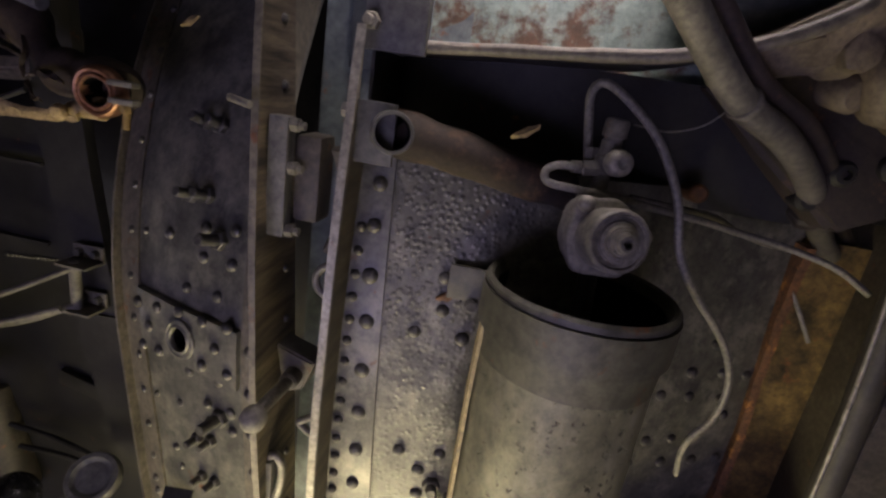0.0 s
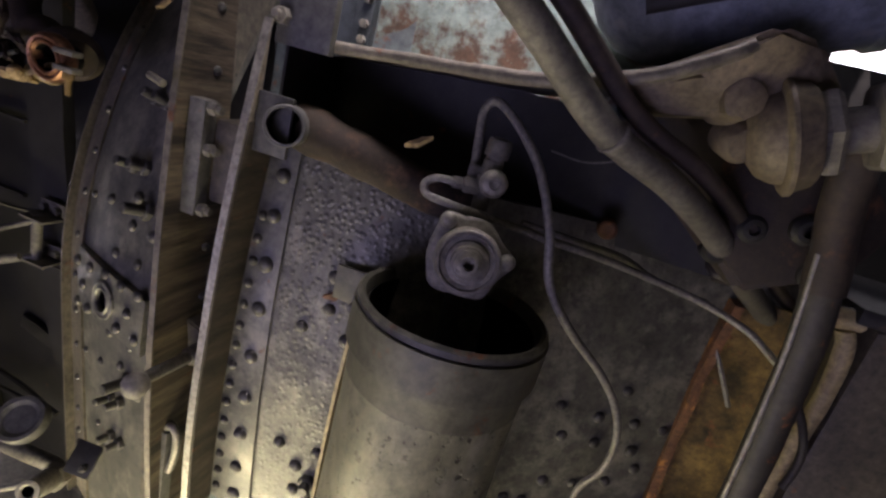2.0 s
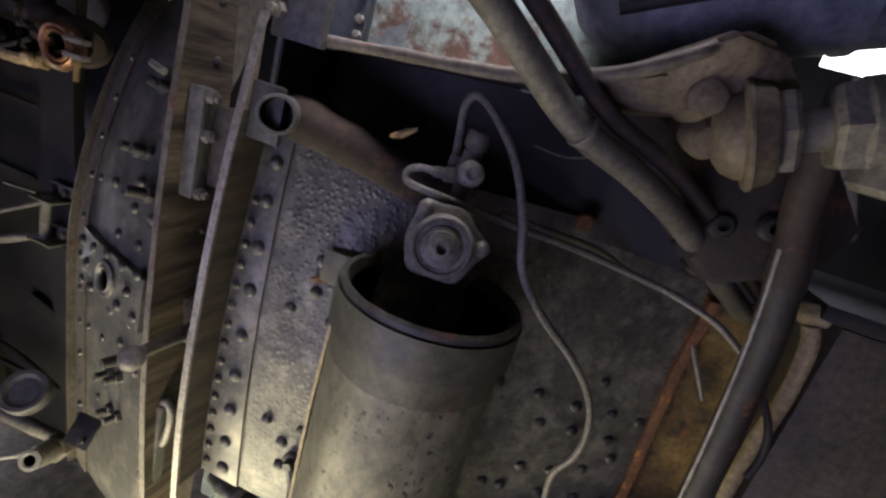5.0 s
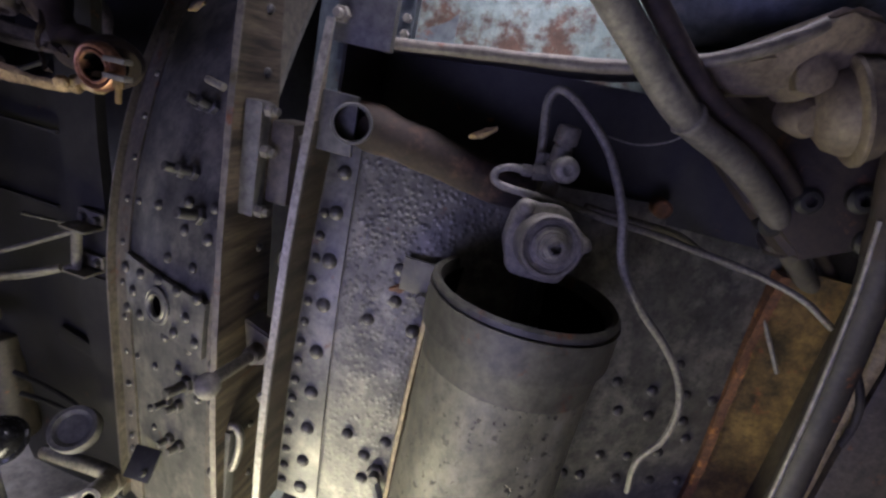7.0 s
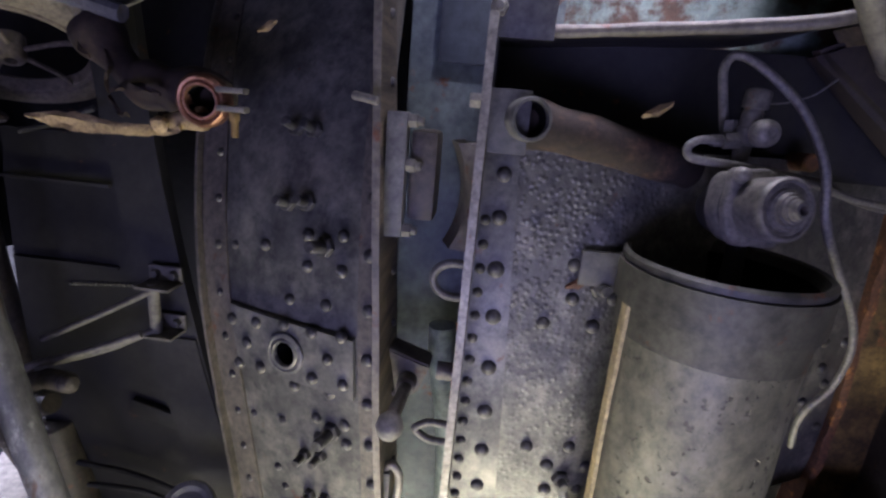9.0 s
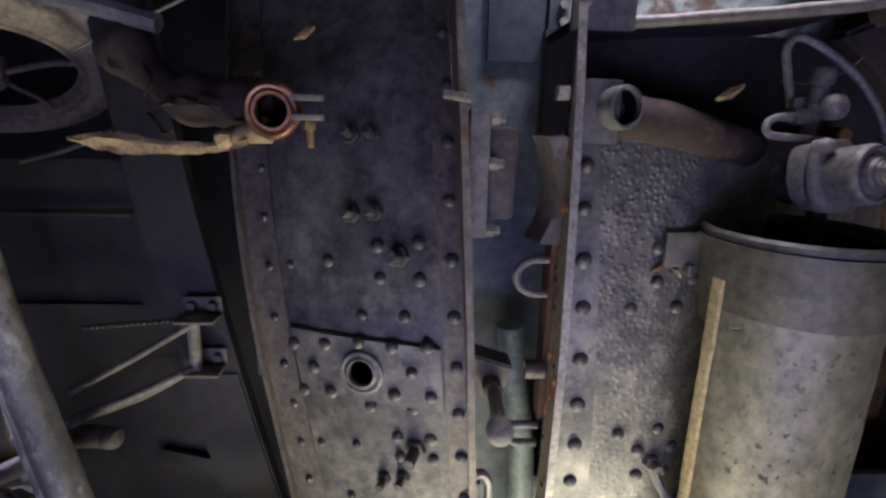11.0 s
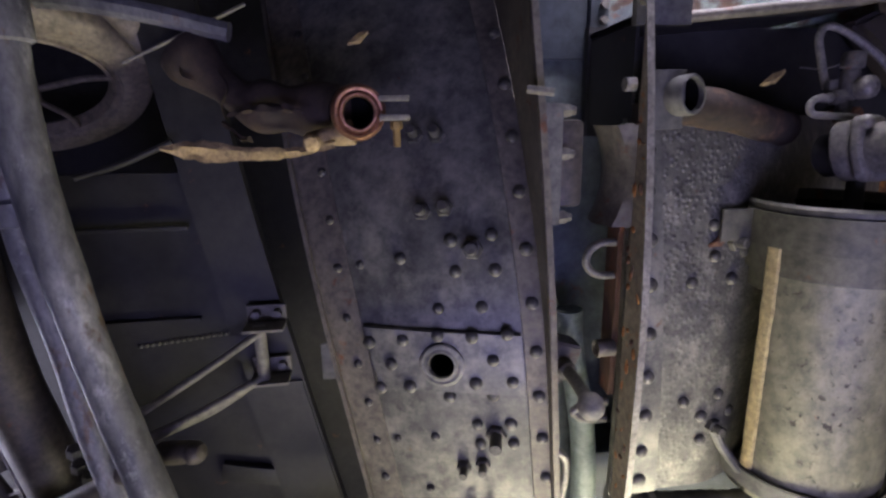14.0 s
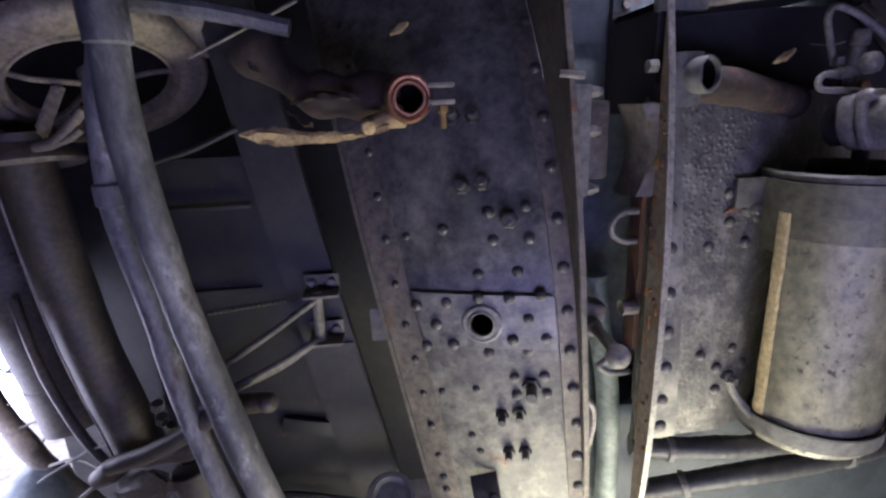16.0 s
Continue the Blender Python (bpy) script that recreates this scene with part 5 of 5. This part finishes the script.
rod(bm, (0.405, 1.17, 1.472), (0.405, 1.094, 1.475), 0.017, 14, bev=0.004)
part("stub", bm, M_RUST, nub)

hd = thing("drum", "large dark blue-black drum in the shade", "drum")
bm = bmesh.new()
lathe(bm, [(0.00001, -0.06), (0.05, -0.05), (0.09, -0.025), (0.115, 0.015), (0.127, 0.07), (0.13, 0.13), (0.13, 0.30), (0.136, 0.305), (0.136, 0.32), (0.13, 0.325), (0.13, 1.1)], (0.31, 1.09, 1.845), (1, -0.05, 0.36), 36)
part("shell", bm, M_DRUM, hd)
bm = bmesh.new()
tube(bm, [(0.34, 0.985, 1.80), (0.50, 0.962, 1.86), (0.70, 0.955, 1.94), (1.0, 0.95, 2.05)], 0.012, 12, 8)
part("hose", bm, M_DARK, hd)

rh = thing("rubber_hose", "black rubber hose with a pale bead for its lit flank", "hose")
bm = bmesh.new()
tube(bm, [(0.655, 0.99, 1.70), (0.668, 1.0, 1.625), (0.685, 1.0, 1.548), (0.707, 1.0, 1.441), (0.718, 1.0, 1.318), (0.728, 1.0, 1.158), (0.735, 1.0, 0.95), (0.74, 1.0, 0.5), (0.74, 1.0, 0.02)], 0.025, 20, 10, 0.06)
part("tube", bm, M_RUBBER, rh)
# Thin pale bead imitates the lit left edge of the hose.
bm = bmesh.new()
tube(bm, [(0.665, 0.986, 1.55), (0.6825, 0.988, 1.44), (0.6945, 0.988, 1.318), (0.7045, 0.988, 1.158), (0.7115, 0.988, 0.95), (0.7165, 0.988, 0.5)], 0.004, 10, 10)
part("seam", bm, M_EDGE, rh, "pale bead drawn for the lit edge of the hose")
bm = bmesh.new()
tube(bm, [(0.655, 0.99, 1.70), (0.668, 1.0, 1.625), (0.684, 1.0, 1.56), (0.697, 1.0, 1.50)], 0.0268, 20, 10, 0.14)
part("cuff", bm, M_RUSTYDARK, rh, "pitted rusty upper cuff")

ch = thing("rusted_channel", "rust-edged steel channel beside the plate", "channel")
bm = bmesh.new()
vertical_leg(bm, lambda z: 0.690 + 0.02 * math.sin(z * 9) * 0.3, lambda z: 1.225 + 0.01 * noise.noise((z * 20, 0, 0)), lambda z: 1.30, 0.3, 1.39, 0.018)
part("leg", bm, M_RUST, ch, "flaking rusted leg")
bm = bmesh.new()
sheet(bm, lambda x, z: 1.275, lambda z: 0.697, lambda z: 1.0, 0.3, 1.40, 8, 20, 0.012, 0.004)
part("web", bm, M_BROWN, ch, "ochre-stained brown web")
tw = thing("loose_wire", "short loose wire hanging from the pipe", "wire")
bm = bmesh.new()
tube(bm, [(0.683, 1.230, 1.297), (0.699, 1.225, 1.272), (0.722, 1.220, 1.234), (0.745, 1.215, 1.195)], 0.0045, 8, 8)
part("wire", bm, M_TUBE, tw)
tw = thing("loose_wire", "thin black cable curling below the rubber hose", "wire")
bm = bmesh.new()
tube(bm, [(0.724, 1.030, 1.336), (0.755, 1.050, 1.319), (0.787, 1.060, 1.281), (0.809, 1.065, 1.238), (0.815, 1.065, 1.197), (0.809, 1.060, 1.159)], 0.0065, 10, 8)
part("wire", bm, M_RUBBER, tw)
tw = thing("loose_wire", "fine wire curl behind the diagonal pipe", "wire")
bm = bmesh.new()
tube(bm, [(0.27, 1.12, 1.575), (0.33, 1.12, 1.572), (0.38, 1.11, 1.59), (0.41, 1.10, 1.62)], 0.0016, 6, 8)
part("wire", bm, M_TUBE, tw)

bx = thing("battery_box", "dark steel box with a cream capped corner post", "box")
bm = bmesh.new()
box(bm, 0.83, 1.45, 1.085, 1.45, 0.5, 1.455, 0.012)
part("body", bm, M_OILY, bx)
bm = bmesh.new()
box(bm, 0.79, 1.47, 1.07, 1.46, 1.457, 1.485, 0.008)
part("lid", bm, M_DARK, bx)
bm = bmesh.new()
tube(bm, [(0.792, 1.09, 1.44), (0.805, 1.09, 1.405), (0.812, 1.09, 1.32), (0.808, 1.09, 1.22), (0.806, 1.09, 1.12), (0.81, 1.09, 0.9), (0.81, 1.09, 0.5)], 0.0135, 12, 8, 0.12)
part("corner_post", bm, M_CREAM, bx, "cream painted corner post")
bm = bmesh.new()
rod(bm, (0.77, 1.10, 1.452), (0.812, 1.09, 1.462), 0.018, 16, bev=0.005)
part("cap", bm, M_CREAM, bx, "cream rounded cap")

# below the right plate
for nm, p in (("ribbed grey flexible duct below the plate", [(-0.17, 0.99, 0.655), (-0.08, 0.97, 0.648), (0.03, 0.955, 0.645), (0.16, 0.95, 0.640), (0.35, 0.97, 0.63), (0.6, 1.0, 0.62)]),
              ("ribbed grey flexible duct lying lower", [(-0.12, 1.0, 0.50), (-0.03, 0.97, 0.535), (0.07, 0.95, 0.56), (0.2, 0.94, 0.575), (0.4, 0.96, 0.57), (0.6, 1.0, 0.56)])):
    fd = thing("flexible_duct", nm, "duct", "flexible ducts")
    bm = bmesh.new()
    tube(bm, p, 0.027, 18, 26, 0.12, 0.0008, 0.026)
    part("sleeve", bm, M_GREY, fd)
    for u in (1, 4):
        bm = bmesh.new()
        ax_ = Vector(p[u + 1]) - Vector(p[u - 1])
        lathe(bm, [(0.029, -0.008), (0.0325, -0.006), (0.0325, 0.006), (0.029, 0.008)], p[u], ax_, 22)
        part("band_clip", bm, M_DUCT, fd)
dk = thing("deck_plate", "dark steel plate under the ducts", "plate")
bm = bmesh.new()
box(bm, -0.185, 1.0, 1.06, 1.08, 0.28, 0.72, 0.003)
part("sheet", bm, M_NAVY, dk)

# drain cock and fittings low at the left
dk = thing("drain_cock", "worn metal drain cock with hexagon nuts", "valve")
c0 = Vector((-0.64, 0.915, 0.49))
ca = Vector((0.25, -0.75, 0.35)).normalized()
bm = bmesh.new()
lathe(bm, [(0.022, -0.07), (0.028, -0.06), (0.029, -0.02), (0.024, -0.012), (0.024, 0.008), (0.027, 0.010), (0.027, 0.02), (0.018, 0.022), (0.014, 0.019), (0.0138, 0.0)], c0, ca, 26, caps=False)
part("body", bm, M_CAP, dk)
bm = bmesh.new()
hexnut(bm, c0 - ca * 0.06, c0 - ca * 0.095, 0.036)
part("nut", bm, M_CAP, dk)
bm = bmesh.new()
lathe(bm, [(0.0137, 0.019), (0.0135, -0.04), (0.00001, -0.041)], c0, ca, 20, caps=False)
part("bore", bm, M_SHADEBLACK, dk)
bm = bmesh.new()
tube(bm, [c0 - ca * 0.08, c0 - ca * 0.12 + Vector((-0.03, 0, 0)), (-0.78, 1.0, 0.46), (-0.92, 1.02, 0.42)], 0.02, 14, 8)
part("pipe", bm, M_CAST, dk)
bm = bmesh.new()
rod(bm, c0 + Vector((-0.02, -0.01, 0.01)), c0 + Vector((-0.15, -0.06, -0.05)), 0.008, 12, bev=0.002)
part("lever", bm, M_TUBE, dk)
ds = thing("round_cover", "round dark pressed cover with a raised rim", "cover")
bm = bmesh.new()
lathe(bm, [(0.00001, 0.004), (0.035, 0.004), (0.045, 0.012), (0.055, 0.012), (0.058, 0.004), (0.058, -0.02)], (-0.76, 0.97, 0.60), (0.2, -0.6, 0.75), 32)
part("dish", bm, M_DUCT, ds)
dome = thing("glass_dome", "dark glossy domed lamp glass on a round cover", "lamp glass")
bm = bmesh.new()
lathe(bm, [(0.062, -0.012), (0.062, 0.0), (0.056, 0.004), (0.052, 0.02), (0.040, 0.036), (0.022, 0.046), (0.00001, 0.049)], (-0.951, 0.93, 0.514), (0.2, -0.62, 0.75), 32)
part("glass", bm, M_GLOSS, dome)
